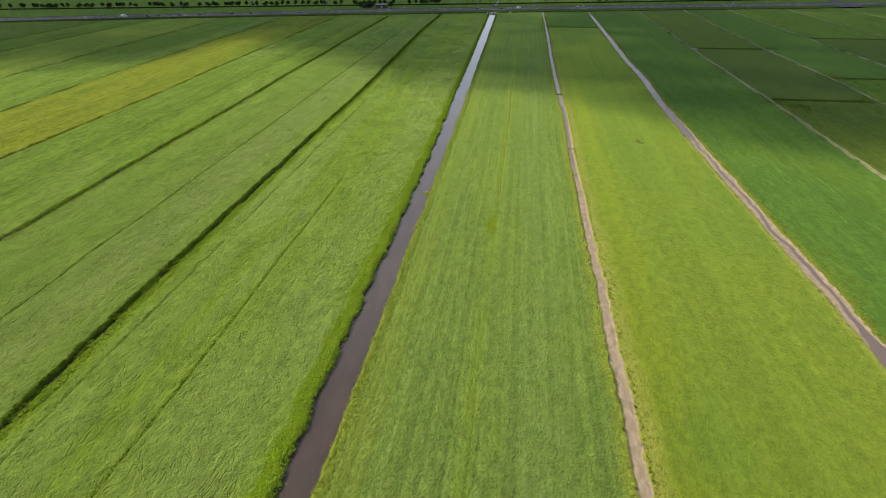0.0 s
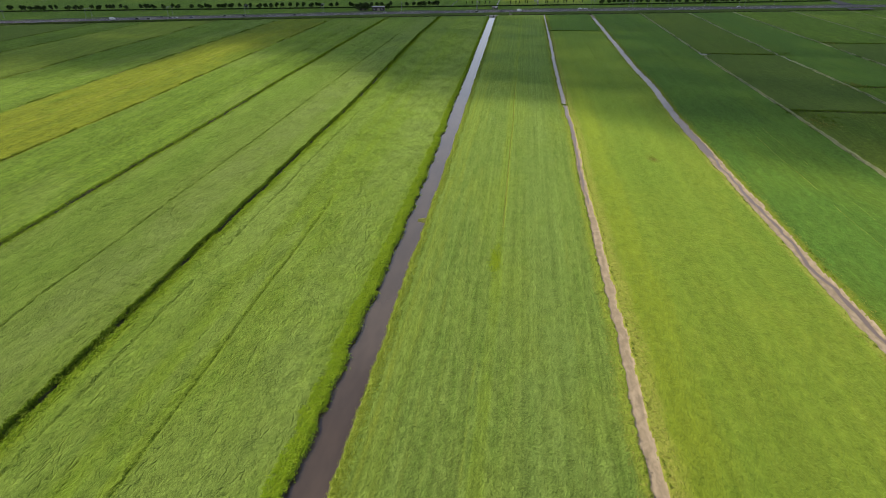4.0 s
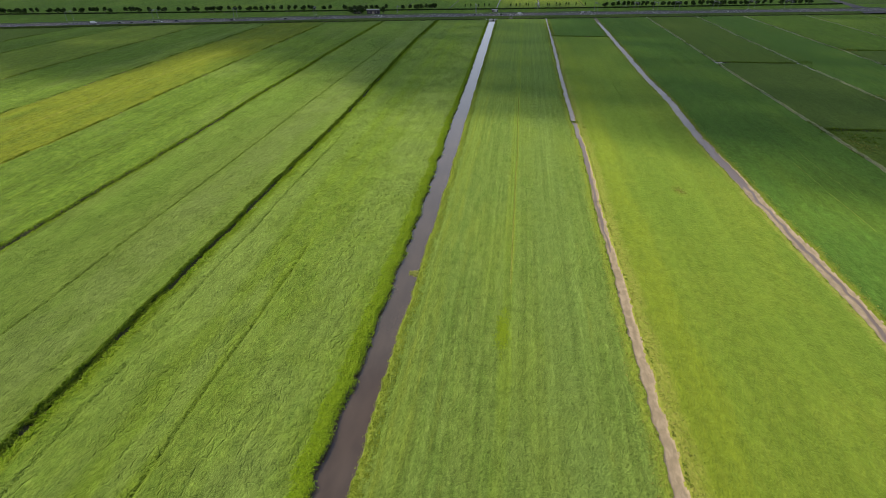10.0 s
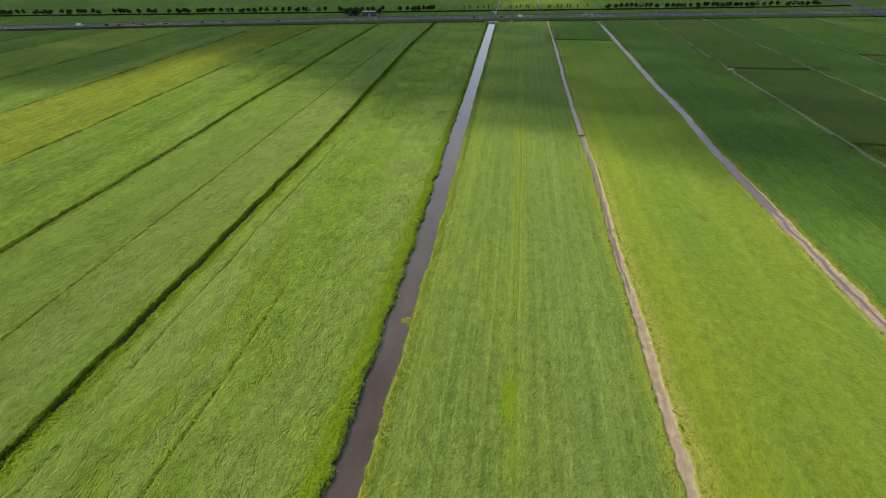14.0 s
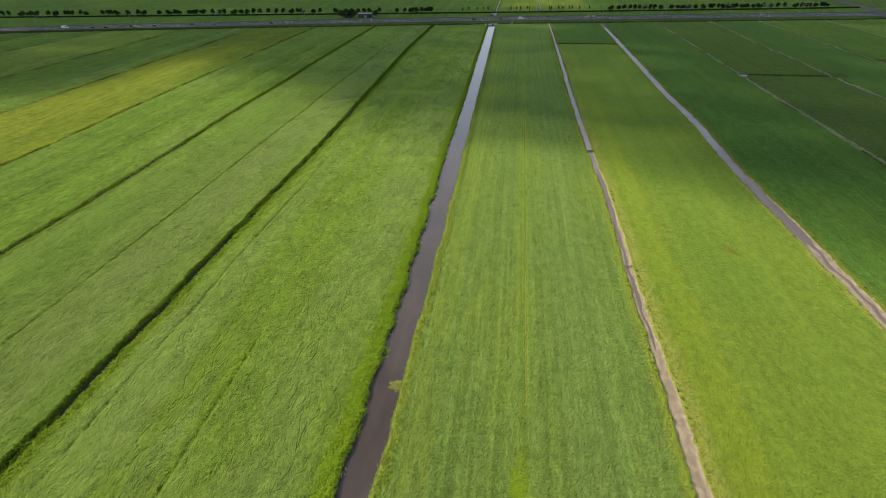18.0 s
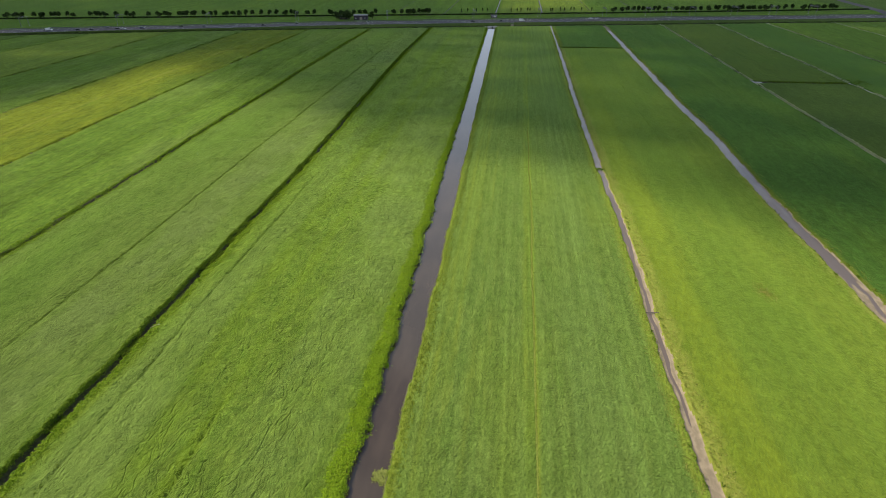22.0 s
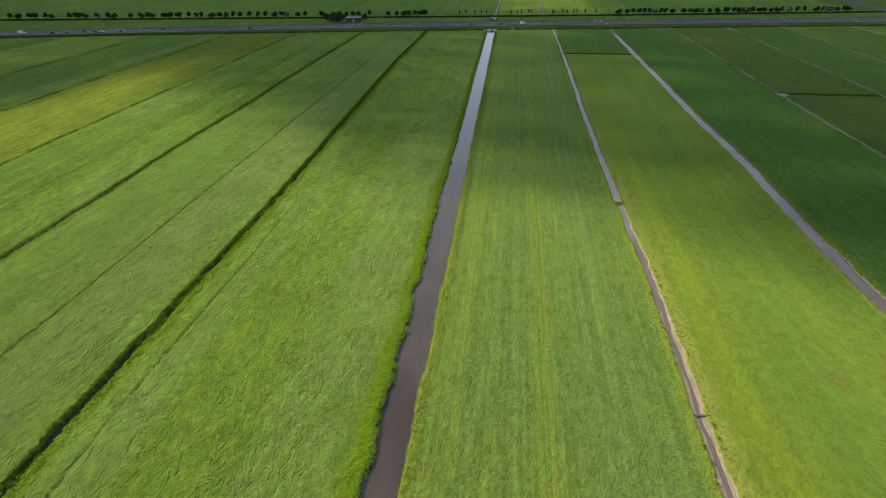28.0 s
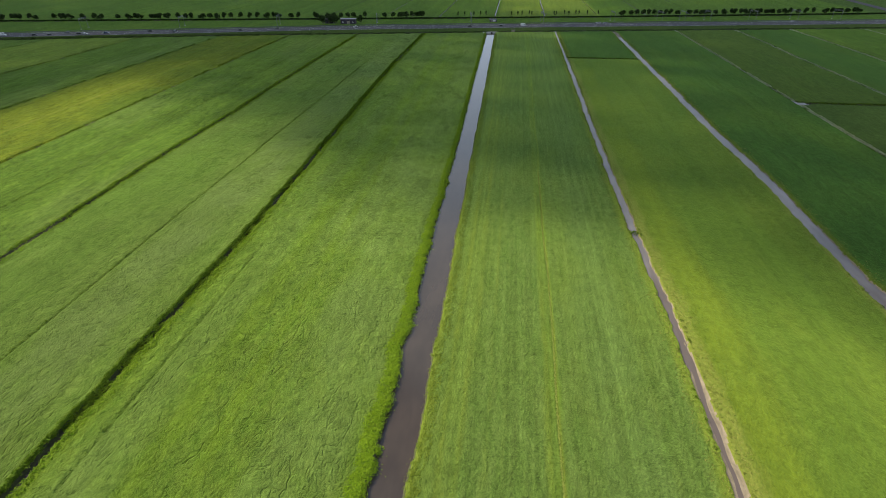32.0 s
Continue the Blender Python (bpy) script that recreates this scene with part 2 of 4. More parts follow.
M_FAR = grass_material("distant_meadow_sward", (0.0375, 0.0806, 0.0067), (0.0516, 0.0941, 0.0084), (0.0664, 0.1025, 0.0101), DRY, 0.12, 7.0, 0.3, 2.0, 0.3, coarse=0.28)
M_FARLIGHT = grass_material("distant_mown_sward", (0.0748, 0.1125, 0.0108), (0.0950, 0.1260, 0.0153), (0.0616, 0.1035, 0.0108), DRY, 0.14, 5.0, 0.3, 2.0, 0.3, coarse=0.24)

# mud bed of the shallow ditches
M_MUD, nt, b = material("dried_pale_mud", 0.85, 0, 0.25)
mud_a = noise_tex(nt, coords(nt, 1, 0.5), 1.1, 5, 0.65, 0.5)
mud_b = noise_tex(nt, coords(nt), 9.0, 4, 0.6)
col = mix_color(nt, span(nt, mud_a, 0.35, 0.7), (0.138, 0.116, 0.078), (0.205, 0.172, 0.122))
col = mix_color(nt, span(nt, mud_b, 0.62, 0.72), col, (0.07, 0.062, 0.03))
nt.links.new(col, b.inputs["Base Color"])
bump(nt, b, mud_b, 0.5, 0.05)
M_SOIL = plain("peaty_ditch_soil", (0.045, 0.05, 0.018), 0.9, vary=0.35, scale=2.0, bump_dist=0.1)

# water
def water_material(name, tone, rough, near_tone=None):
    m, nt, b = material(name, rough, 0, 0.5)
    b.inputs["IOR"].default_value = 1.55
    n = noise_tex(nt, coords(nt, 1, 0.3), 0.25, 3, 0.6)
    nt.links.new(mix_color(nt, span(nt, n, 0.35, 0.7), tuple(c * 0.85 for c in tone), tuple(c * 1.15 for c in tone)), b.inputs["Base Color"])
    if near_tone:
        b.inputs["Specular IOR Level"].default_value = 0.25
        # scum plus sky reflection painted into the colour: paler along +Y, in drifts
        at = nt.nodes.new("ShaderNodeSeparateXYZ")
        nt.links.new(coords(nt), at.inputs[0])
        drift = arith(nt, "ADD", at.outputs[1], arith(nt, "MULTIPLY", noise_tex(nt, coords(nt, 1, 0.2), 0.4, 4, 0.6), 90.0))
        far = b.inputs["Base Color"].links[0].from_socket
        nt.links.new(mix_color(nt, span(nt, drift, 260.0, 330.0), near_tone, far), b.inputs["Base Color"])
    ripple = noise_tex(nt, coords(nt, 1.0, 0.6), 2.2, 3, 0.6)
    bump(nt, b, ripple, 0.10, 0.05)
    return m


M_WATER = water_material("brown_peat_water", (0.036, 0.027, 0.019), 0.07)
M_DITCHWATER = water_material("shallow_ditch_water", (0.050, 0.039, 0.036), 0.22)
# the pale far tone holds scum and painted sky reflection
M_SCUM_SKY = water_material("scum_and_painted_sky_ditch_water", (0.156, 0.145, 0.140), 0.4, (0.082, 0.066, 0.058))

M_REED = leafy("fresh_bank_herb_leaves", (0.098, 0.190, 0.006), (0.178, 0.272, 0.012), 0.6, 0.2)
M_REED_DARK = leafy("dark_ditch_grass_blades", (0.034, 0.074, 0.005), (0.115, 0.178, 0.010))
M_DRYTUFT = leafy("dry_yellow_grass_blades", (0.115, 0.140, 0.016), (0.215, 0.225, 0.058), 0.6, 0.25)
M_PALE = leafy("bleached_grass_blades", (0.230, 0.260, 0.135), (0.380, 0.400, 0.240), 0.7, 0.12)
M_WEED = leafy("pale_water_weed", (0.125, 0.160, 0.030), (0.190, 0.215, 0.060), 0.7, 0.12)
M_TRACK = leafy("flattened_pale_grass", (0.190, 0.235, 0.040), (0.260, 0.300, 0.070), 0.7, 0.1)
M_FRINGE = leafy("yellow_green_bank_grass", (0.098, 0.150, 0.008), (0.165, 0.212, 0.024), 0.6, 0.2)
M_LIME = leafy("fresh_lime_grass", (0.100, 0.175, 0.008), (0.150, 0.220, 0.012), 0.7, 0.12)
M_HERB = leafy("mid_green_herb_leaves", (0.058, 0.118, 0.005), (0.115, 0.188, 0.010), 0.6, 0.2)
M_STALK = leafy("lodged_meadow_stalks", (0.064, 0.112, 0.012), (0.110, 0.150, 0.030))
M_CLIP = leafy("clipped_meadow_tufts", (0.056, 0.100, 0.014), (0.100, 0.138, 0.024))
M_LEAF = leafy("willow_leaves", (0.018, 0.036, 0.012), (0.045, 0.070, 0.020))
M_BARK = plain("grey_brown_bark", (0.12, 0.10, 0.075), 0.9, vary=0.3, scale=6, bump_dist=0.05)
M_ASPHALT = plain("worn_asphalt", (0.066, 0.060, 0.068), 0.9, 0.0, 0.15, vary=0.2, scale=0.6)
M_LINE = plain("white_road_paint", (0.62, 0.62, 0.6), 0.7, vary=0.15)
M_MAST = plain("pale_galvanised_mast_steel", (0.14, 0.145, 0.155), 0.6, 0.0, vary=0.12)
M_STEEL = plain("galvanised_steel", (0.095, 0.098, 0.108), 0.7, 0.0, vary=0.12)
M_CONCRETE = plain("pale_concrete", (0.46, 0.45, 0.42), 0.85, vary=0.15, scale=1.5)
M_BRICK = plain("dark_red_brown_brick", (0.042, 0.033, 0.045), 0.85, vary=0.25, scale=4)
M_ROOF = plain("grey_sheet_roof", (0.22, 0.21, 0.24), 0.6, vary=0.12)
M_TILE = plain("dark_roof_tiles", (0.07, 0.06, 0.06), 0.7, vary=0.25, scale=5)
M_WOOD = plain("weathered_grey_wood", (0.22, 0.19, 0.15), 0.85, vary=0.25, scale=5)
M_OLDWOOD = plain("dark_wet_wood", (0.06, 0.05, 0.042), 0.85, vary=0.3, scale=5)
M_BLEACHED = plain("bleached_dead_wood", (0.36, 0.34, 0.31), 0.85, vary=0.2, scale=5)
M_WHITE = plain("white_paint", (0.75, 0.75, 0.73), 0.5, vary=0.05)
M_RUBBER = plain("black_rubber", (0.02, 0.02, 0.02), 0.8, vary=0.1)
M_LAMPRED = plain("red_lamp_lens", (0.4, 0.02, 0.02), 0.3)
M_LAMPWHITE = plain("clear_lamp_lens", (0.7, 0.7, 0.65), 0.2)
M_GLASS, nt, b = material("dark_car_glass", 0.05, 0, 0.5)
b.inputs["Base Color"].default_value = (0.02, 0.025, 0.03, 1)
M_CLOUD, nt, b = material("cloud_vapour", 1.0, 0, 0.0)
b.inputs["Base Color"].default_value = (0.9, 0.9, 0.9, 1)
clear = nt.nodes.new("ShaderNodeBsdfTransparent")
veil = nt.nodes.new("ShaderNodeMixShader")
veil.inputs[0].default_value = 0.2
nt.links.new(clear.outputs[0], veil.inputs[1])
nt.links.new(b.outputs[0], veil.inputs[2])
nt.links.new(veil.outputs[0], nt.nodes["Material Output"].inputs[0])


# ---- plan: everything runs along +Y ----
def dike_y(x):
    """Front foot of the road dike."""
    c = np.clip(x, -620, 420)
    return 588.6 + 0.1767 * c - 0.0000483 * c * c + 0.000000091 * c ** 3 + 0.2 * (x - c)


def hedge_y(x):
    """Line of willows and hedge behind the dike."""
    c = np.clip(x, -650, 450)
    return 673.9 + 0.1677 * c + 0.0000483 * c * c + 0.000000046 * c ** 3 + 0.17 * (x - c)


def road_y(x):
    """Near edge of the road on the dike."""
    return dike_y(x) + np.interp(x, (-480, -270, -150, 300), (4.0, 7.0, 14.0, 16.0))


def canal_left(y):
    return (np.interp(y, (0, 56, 135, 180, 220, 260, 346, 407, 571), (-30.6, -30.4, -29.9, -30.3, -31.1, -31.7, -32.6, -33.6, -35.4))
            + (0.35 * vnoise(y * 0.16, y * 0 + 3.3, 1) + 0.42 * vnoise(y * 0.45, y * 0 + 8.1, 2)) * np.interp(y, (200, 350), (1.0, 0.45)))


def canal_right(y):
    return (np.interp(y, (0, 58, 184, 258, 333, 408, 571), (-24.7, -24.8, -25.1, -25.7, -26.5, -27.2, -29.1))
            + (0.3 * vnoise(y * 0.14, y * 0 + 1.7, 3) + 0.2 * vnoise(y * 0.6, y * 0 + 4.9, 4)) * np.interp(y, (200, 350), (1.0, 0.5)))


def rill_x(y):
    """Narrow muddy ditch between the mown and the short field."""
    return np.interp(y, (60, 140, 188, 223, 267, 350, 401, 486, 577), (20.2, 19.5, 19.2, 19.6, 18.5, 17.8, 18.1, 18.1, 17.5)) + 0.25 * vnoise(y * 0.13, y * 0, 5)


def mudditch_x(y):
    return np.interp(y, (60, 100, 139, 180, 226, 257, 299, 354, 417, 569), (68.2, 67.4, 66.0, 65.3, 63.8, 63.6, 64.6, 63.3, 63.2, 63.2)) + 0.3 * vnoise(y * 0.11, y * 0, 6)


# straight field ditches: x, half width, depth, wobble
SIDE_DITCHES = [(-77.5, 0.85, 0.85, 0.35), (-128.6, 0.85, 0.75, 0.8), (-178, 0.5, 0.5, 0.8), (-230, 0.5, 0.5, 0.8), (-287, 0.5, 0.5, 0.8), (-357, 0.6, 0.5, 1.0),
                (-401, 0.5, 0.5, 1.0), (112.6, 0.75, 0.5, 0.6), (159.8, 0.8, 0.5, 0.8), (205, 0.8, 0.5, 0.8), (262.5, 0.65, 0.5, 0.8), (319.5, 0.65, 0.5, 0.8)]
# ditches of the land beyond the dike
FAR_DITCHES = [(-303, 0.35, 0.5), (-242, 0.35, 0.5), (-190, 0.4, 0.6), (-136, 0.5, 0.6), (-84, 0.55, 0.6), (-33, 0.8, 0.7), (13.5, 0.65, 0.7), (62, 0.4, 0.6), (108.5, 0.45, 0.6), (158, 0.35, 0.5), (215, 0.35, 0.5), (273, 0.35, 0.5)]
# cross ditches: y, from x, to x, half width
CROSS_DITCHES = [(485.5, 18, 62.5, 0.9), (393.5, 116, 158.5, 0.9), (393.5, 111, 117, 2.2), (262, 112.5, 157, 0.8), (309, 160, 205, 0.8), (441, 205, 262.5, 0.9)]
# shallow drainage furrows in the fields: x, from y, to y
FURROWS = [(-53.8, 0, 170), (-71.3, 20, 260), (-100.6, 0, 480), (-151, 100, 540), (-206, 150, 520), (-259, 200, 520), (43.9, 270, 470), (89, 60, 560), (135, 180, 560), (182, 250, 590)]


# wheel tracks: x, from y, to y, wear, half width
TRACKS = [(-4.0, 120, 480, 0.95, 0.3), (-5.6, 140, 420, 0.5, 0.8), (-6.9, 10, 140, 0.5, 0.35), (-12.2, 10, 420, 0.35, 0.5), (-15.0, 10, 420, 0.5, 0.6), (-18.5, 10, 420, 0.6, 0.7), (-21.2, 10, 420, 0.65, 0.7), (11.5, 40, 400, 0.3, 0.5)]


def side_x(x0, wob, y):
    if x0 == -77.5:
        bend = np.interp(y, (0, 52, 98, 250, 296, 379, 455, 566), (0.5, 0.4, -0.4, -0.2, -1.6, -4.0, -5.8, -6.0))
    elif -300 < x0 < 0:
        bend = np.interp(y, (210, 360, 560), (0.0, -3.0, -5.0))
    else:
        bend = np.interp(y, (150, 560), (0.5, -0.8)) if x0 > 0 else np.interp(y, (350, 560), (-2.0, 5.0))
    return x0 + bend + wob * vnoise(y * 0.02, y * 0 + x0 * 0.37, 7) + 0.35 * vnoise(y * 0.21, y * 0 + x0, 8) + 0.14 * vnoise(y * 0.7, y * 0 + x0, 9)


WATER_Z, RILL_Z = -0.75, -0.30


def cut(z, d, half, depth, bank):
    """Lower z to -depth where |d| < half, with a bank of that width."""
    return np.minimum(z, -depth * (1 - ramp(np.abs(d), half, half + bank)) + np.where(np.abs(d) > half + bank, 9, 0))


def ground_z(x, y):
    """Height of the land and the dryness of its margins."""
    s = y - dike_y(x)
    near = s < -1.5
    z = 0.05 * vnoise(x * 0.05, y * 0.03, 11) + 0.03 * vnoise(x * 0.3, y * 0.2, 12)
    tall = ramp(x, -130, -124) * (1 - ramp(x, -31, -29.5)) * near
    z = z + tall * (0.07 * vnoise(x * 1.15, y * 0.85, 13) + 0.08 * vnoise(x * 0.5, y * 0.3, 14))
    for k, (fx, fy) in enumerate(((0.13, 0.012), (0.21, 0.030), (0.30, 0.045))):
        wob = 0.28 * vnoise(x * 0.12, y * 0.12, 60 + k) + 0.10 * vnoise(x * 0.5, y * 0.5, 64 + k)
        lines = np.abs(vnoise((x - 0.22 * y) * fx + wob, (y + 0.2 * x) * fy + 0.3 * wob, 15 + 40 * k))
        z = z - tall * (0.17 - 0.03 * k) * (1 - ramp(lines, 0.0, 0.06)) * ramp(vnoise(x * 0.09, y * 0.07, 70 + k), -0.1, 0.35)
    for fx, y0, y1 in FURROWS:
        d = x - fx - 0.5 * vnoise(y * 0.05, y * 0 + fx, 17)
        on = ramp(y, y0, y0 + 12) * (1 - ramp(y, y1 - 30, y1)) * np.where(vnoise(y * 0.045, y * 0 + fx * 0.7, 18) > -0.75, 1.0, 0.25)
        z = z - (0.28 if -130 < fx < -30 else 0.1 if fx < 0 else 0.06) * on * np.exp(-(d / 0.32) ** 2)
    z = np.maximum(z, -0.27)
    margin = np.zeros_like(z)
    low = np.where(near, z, 0.0)
    # canal
    cl, cr = canal_left(y), canal_right(y)
    mid, half = (cl + cr) / 2, (cr - cl) / 2
    low = np.where(near, cut(low, x - mid, half - 0.72, 1.5, 1.3), low)
    margin = np.maximum(margin, np.where(x > mid, np.interp(y, (150, 350), (1.0, 0.6)) * (1 - ramp(x - cr, 0.2, 2.8)), np.interp(y, (150, 350), (1.0, 0.35)) * (1 - ramp(cl - x, 0.6, 4.0))))
    # muddy ditches: a bed that stands partly above the water
    dx = x - rill_x(y)
    wet = np.interp(y, (40, 195, 218, 260, 480), (-0.06, -0.05, 0.02, 0.05, 0.06))
    half = np.interp(y, (40, 130, 190, 240, 300, 480), (0.92, 0.88, 0.66, 0.62, 0.78, 0.75)) * np.interp(y, (484, 488), (1.0, 0.5)) + 0.14 * vnoise(y * 0.35, y * 0, 19) + 0.30 * vnoise(y * 0.8, np.sign(dx) * 3.3, 119)
    bed = RILL_Z - wet + 0.05 * vnoise(x * 1.6, y * 0.25, 20) - 0.19 * np.exp(-((dx + 0.25 * vnoise(y * 0.25, y * 0, 21)) / 0.25) ** 2) * ramp(y, 150, 168)
    inside = near & (np.abs(dx) < half + 0.35)
    low = np.where(inside, bed + (low - bed) * ramp(np.abs(dx), half, half + 0.35), low)
    margin = np.maximum(margin, 1 - ramp(np.abs(dx) - half, 0.3, np.where(dx > 0, 5.2, 3.4)))
    dx = x - mudditch_x(y)
    wet = np.interp(y, (60, 80, 92, 200, 215, 560), (0.1, 0.08, -0.05, -0.04, 0.12, 0.3))
    half = np.interp(y, (150, 300, 560), (1.45, 1.3, 1.0)) + 0.25 * vnoise(y * 0.22, y * 0, 22) + 0.28 * vnoise(y * 0.7, np.sign(dx) * 2.1, 122)
    bed = RILL_Z - wet + 0.05 * vnoise(x * 1.2, y * 0.2, 23) - 0.20 * np.exp(-((dx - 0.2 + 0.75 * vnoise(y * 0.10, y * 0, 24) + 0.35 * vnoise(y * 0.33, y * 0, 124)) / 0.30) ** 2)
    inside = near & (np.abs(dx) < half + 0.5)
    low = np.where(inside, bed + (low - bed) * ramp(np.abs(dx), half, half + 0.5), low)
    margin = np.maximum(margin, 0.9 * (1 - ramp(np.abs(dx) - half, 0.3, 3.0)))
    for x0, hw, dep, wob in SIDE_DITCHES:
        d = x - side_x(x0, wob, y)
        low = np.where(near, cut(low, d, hw * 0.5, dep, hw * 0.7), low)
        margin = np.maximum(margin, (0.9 if x0 == -77.5 else 0.6) * np.interp(y, (150, 350), (1.0, 0.4)) * (1 - ramp(np.where(d > 0, d, -d * 2.0) - hw, 0.0, 4.5 if x0 == -77.5 else 2.2)))
    for y0, x0, x1, hw in CROSS_DITCHES:
        d = y - y0 - 0.4 * vnoise(x * 0.12, x * 0 + y0, 25)
        low = np.where((x > x0) & (x < x1), cut(low, d, hw * 0.6, 0.6, hw * 0.8), low)
    # road dike and the land behind it
    r = y - road_y(x)
    dike = np.where(s < 2.0, cut(z * 0, s, 1.2, 0.7, 1.4), 0.0) + np.where(s >= 2.0, 1.0 * ramp(s / (s - r + 0.01), 0.25, 0.95) - 0.85 * ramp(r, 23, 32), 0.0)
    h = y - hedge_y(x)
    back = np.where(h > -9, 0.15 * (1 - ramp(h, -9, -7)), dike)
    back = np.where(h > -9, cut(back, h + 4.0, 1.3, 0.6, 1.2), back)
    for x0, hw, dep in FAR_DITCHES:
        back = np.where(h > 3, cut(back, x - x0 - 0.6 * vnoise(y * 0.03, y * 0 + x0, 26), hw * 0.6, dep, hw * 0.6), back)
    # worn pale wheel tracks and thin strips in the mown field
    for tx, ya, yb, amount, wide in TRACKS:
        d = x - tx - 0.4 * vnoise(y * 0.05, y * 0 + tx, 79)
        margin = np.maximum(margin, amount * np.exp(-(d / wide) ** 2) * ramp(y, ya, ya + 25) * (1 - ramp(y, yb - 60, yb)) * (0.8 + 0.2 * vnoise(y * 0.06, y * 0 + tx, 78)))
    margin = np.where(near, margin, 0.0)
    return np.where(near, low, back), margin


def axis(parts):
    """Grid lines: (from, to, step) stretches joined."""
    vals = []
    for a, c, step in parts:
        vals += list(np.arange(a, c, step))
    return np.unique(np.round(np.array(vals), 3))


def thin(vals, gap):
    keep = [vals[0]]
    for v in vals[1:]:
        if v - keep[-1] >= gap:
            keep.append(v)
    return np.array(keep)


xs = [(-4000, -700, 300), (-700, -400, 12), (-400, -135, 3.0), (-135, -80, 0.6), (-80, -34, 0.4), (-34, 70, 0.8), (70, 340, 2.4), (340, 700, 12), (700, 4001, 300),
      (-34, -28, 0.25), (-27, -21, 0.28), (-7.6, -3, 0.25), (17, 23, 0.2), (61, 71, 0.28), (-88, -73, 0.3)]
for x0, hw, dep, wob in SIDE_DITCHES[1:]:
    xs.append((x0 - (8.0 if -300 < x0 < 0 else 3.4), x0 + (6.5 if x0 < -300 else 3.0), 0.5))
for x0, hw, dep in FAR_DITCHES:
    xs.append((x0 - 2.4, x0 + 2.4, 0.6))
for fx, y0, y1 in FURROWS:
    xs.append((fx - 1.2, fx + 1.2, 0.25))
XS = thin(axis(xs), 0.16)
YS = [(-1500, -100, 200), (-100, 30, 10), (30, 190, 0.42), (190, 270, 0.6), (270, 480, 1.5), (480, 780, 2.0), (780, 1200, 14), (1200, 4401, 320)]
for y0, x0, x1, hw in CROSS_DITCHES:
    YS.append((y0 - 2.0, y0 + 2.0, 0.5))
YS = thin(axis(YS), 0.3)
GX, GY = np.meshgrid(XS, YS)
GZ, GM = ground_z(GX, GY)


def grid_mesh(name, gx, gy, gz):
    ny, nx = gx.shape
    me = bpy.data.meshes.new(name)
    me.vertices.add(nx * ny)
    me.vertices.foreach_set("co", np.stack([gx, gy, gz], -1).astype(np.float32).ravel())
    i = np.arange((ny - 1) * nx).reshape(ny - 1, nx)[:, :-1].ravel()
    quads = np.stack([i, i + 1, i + nx + 1, i + nx], -1).astype(np.int32)
    me.loops.add(quads.size)
    me.loops.foreach_set("vertex_index", quads.ravel())
    me.polygons.add(len(quads))
    me.polygons.foreach_set("loop_start", np.arange(0, quads.size, 4, dtype=np.int32))
    me.update(calc_edges=True)
    me.polygons.foreach_set("use_smooth", np.ones(len(quads), dtype=bool))
    return me


me = grid_mesh("ground", GX, GY, GZ)
me.attributes.new("margin", "FLOAT", "POINT").data.foreach_set("value", GM.astype(np.float32).ravel())
GROUND_MATS = [M_TALL, M_TALL2, M_BRIGHT, M_YELLOW, M_MOWN, M_SHORT, M_LUSH, M_PASTURE, M_BROWN, M_VERGE, M_FAR, M_FARLIGHT, M_MUD, M_SOIL]
for m in GROUND_MATS:
    me.materials.append(m)
cx, cy = (GX[:-1, :-1] + GX[1:, 1:]) / 2, (GY[:-1, :-1] + GY[1:, 1:]) / 2
cz = (GZ[:-1, :-1] + GZ[1:, 1:] + GZ[1:, :-1] + GZ[:-1, 1:]) / 4
line = [side_x(d[0], d[3], cy) for d in SIDE_DITCHES]
rill, mudd, canal_mid = rill_x(cy), mudditch_x(cy), (canal_left(cy) + canal_right(cy)) / 2
parcel = np.select([cx < line[6], cx < line[5], cx < line[4], cx < line[3], cx < line[2], cx < line[1], cx < line[0], cx < canal_mid, cx < rill, cx < mudd, cx < line[7], cx < line[8], cx < line[9], cx < line[10]],
                   [7, 2, 11, 2, 3, 2, 1, 0, 4, 5, 6, 7, 6, 10], 2)
parcel = np.where((cx > line[7]) & (cx < line[8]) & (cy < 393.5) & (cy > 262), 8, parcel)
parcel = np.where((cx > rill) & (cx < mudd) & (cy > 485.5), 6, parcel)
parcel = np.where((cx > line[9]) & (cx < line[10]) & (cy < 441), 8, parcel)
parcel = np.where((cx > line[8]) & (cx < line[9]) & (cy < 309), 10, parcel)
s = cy - dike_y(cx)
parcel = np.where(s > -1.5, 9, parcel)
parcel = np.where(cy - road_y(cx) > 25, 10, parcel)
parcel = np.where(cy - hedge_y(cx) > -8, np.select([cx < -80, cx < -30, cx < 65, cx < 215, cx < 330], [10, 10, 11, 10, 10], 8), parcel)
in_mud = ((np.abs(cx - rill_x(cy)) < 1.6) | (np.abs(cx - mudditch_x(cy)) < 2.2)) & (cz < -0.13) & (s < -1.5)
parcel = np.where((cz < -0.30) & ~in_mud, 13, parcel)
parcel = np.where(in_mud, 12, parcel)
me.polygons.foreach_set("material_index", parcel.astype(np.int32).ravel())
tagged(new("ground", me), "flat green polder grassland in long ditch-bounded parcels", "ground", kind="structure")


# ---- mesh helpers ----
def part(name, bm, mat, parent=None, label=""):
    """One bmesh as one mesh object, under its thing."""
    data = bpy.data.meshes.new(name)
    bm.to_mesh(data)
    bm.free()
    data.materials.append(mat)
    ob = new(name, data)
    if parent is not None:
        ob.parent = parent
    if label:
        tagged(ob, label)
    return ob


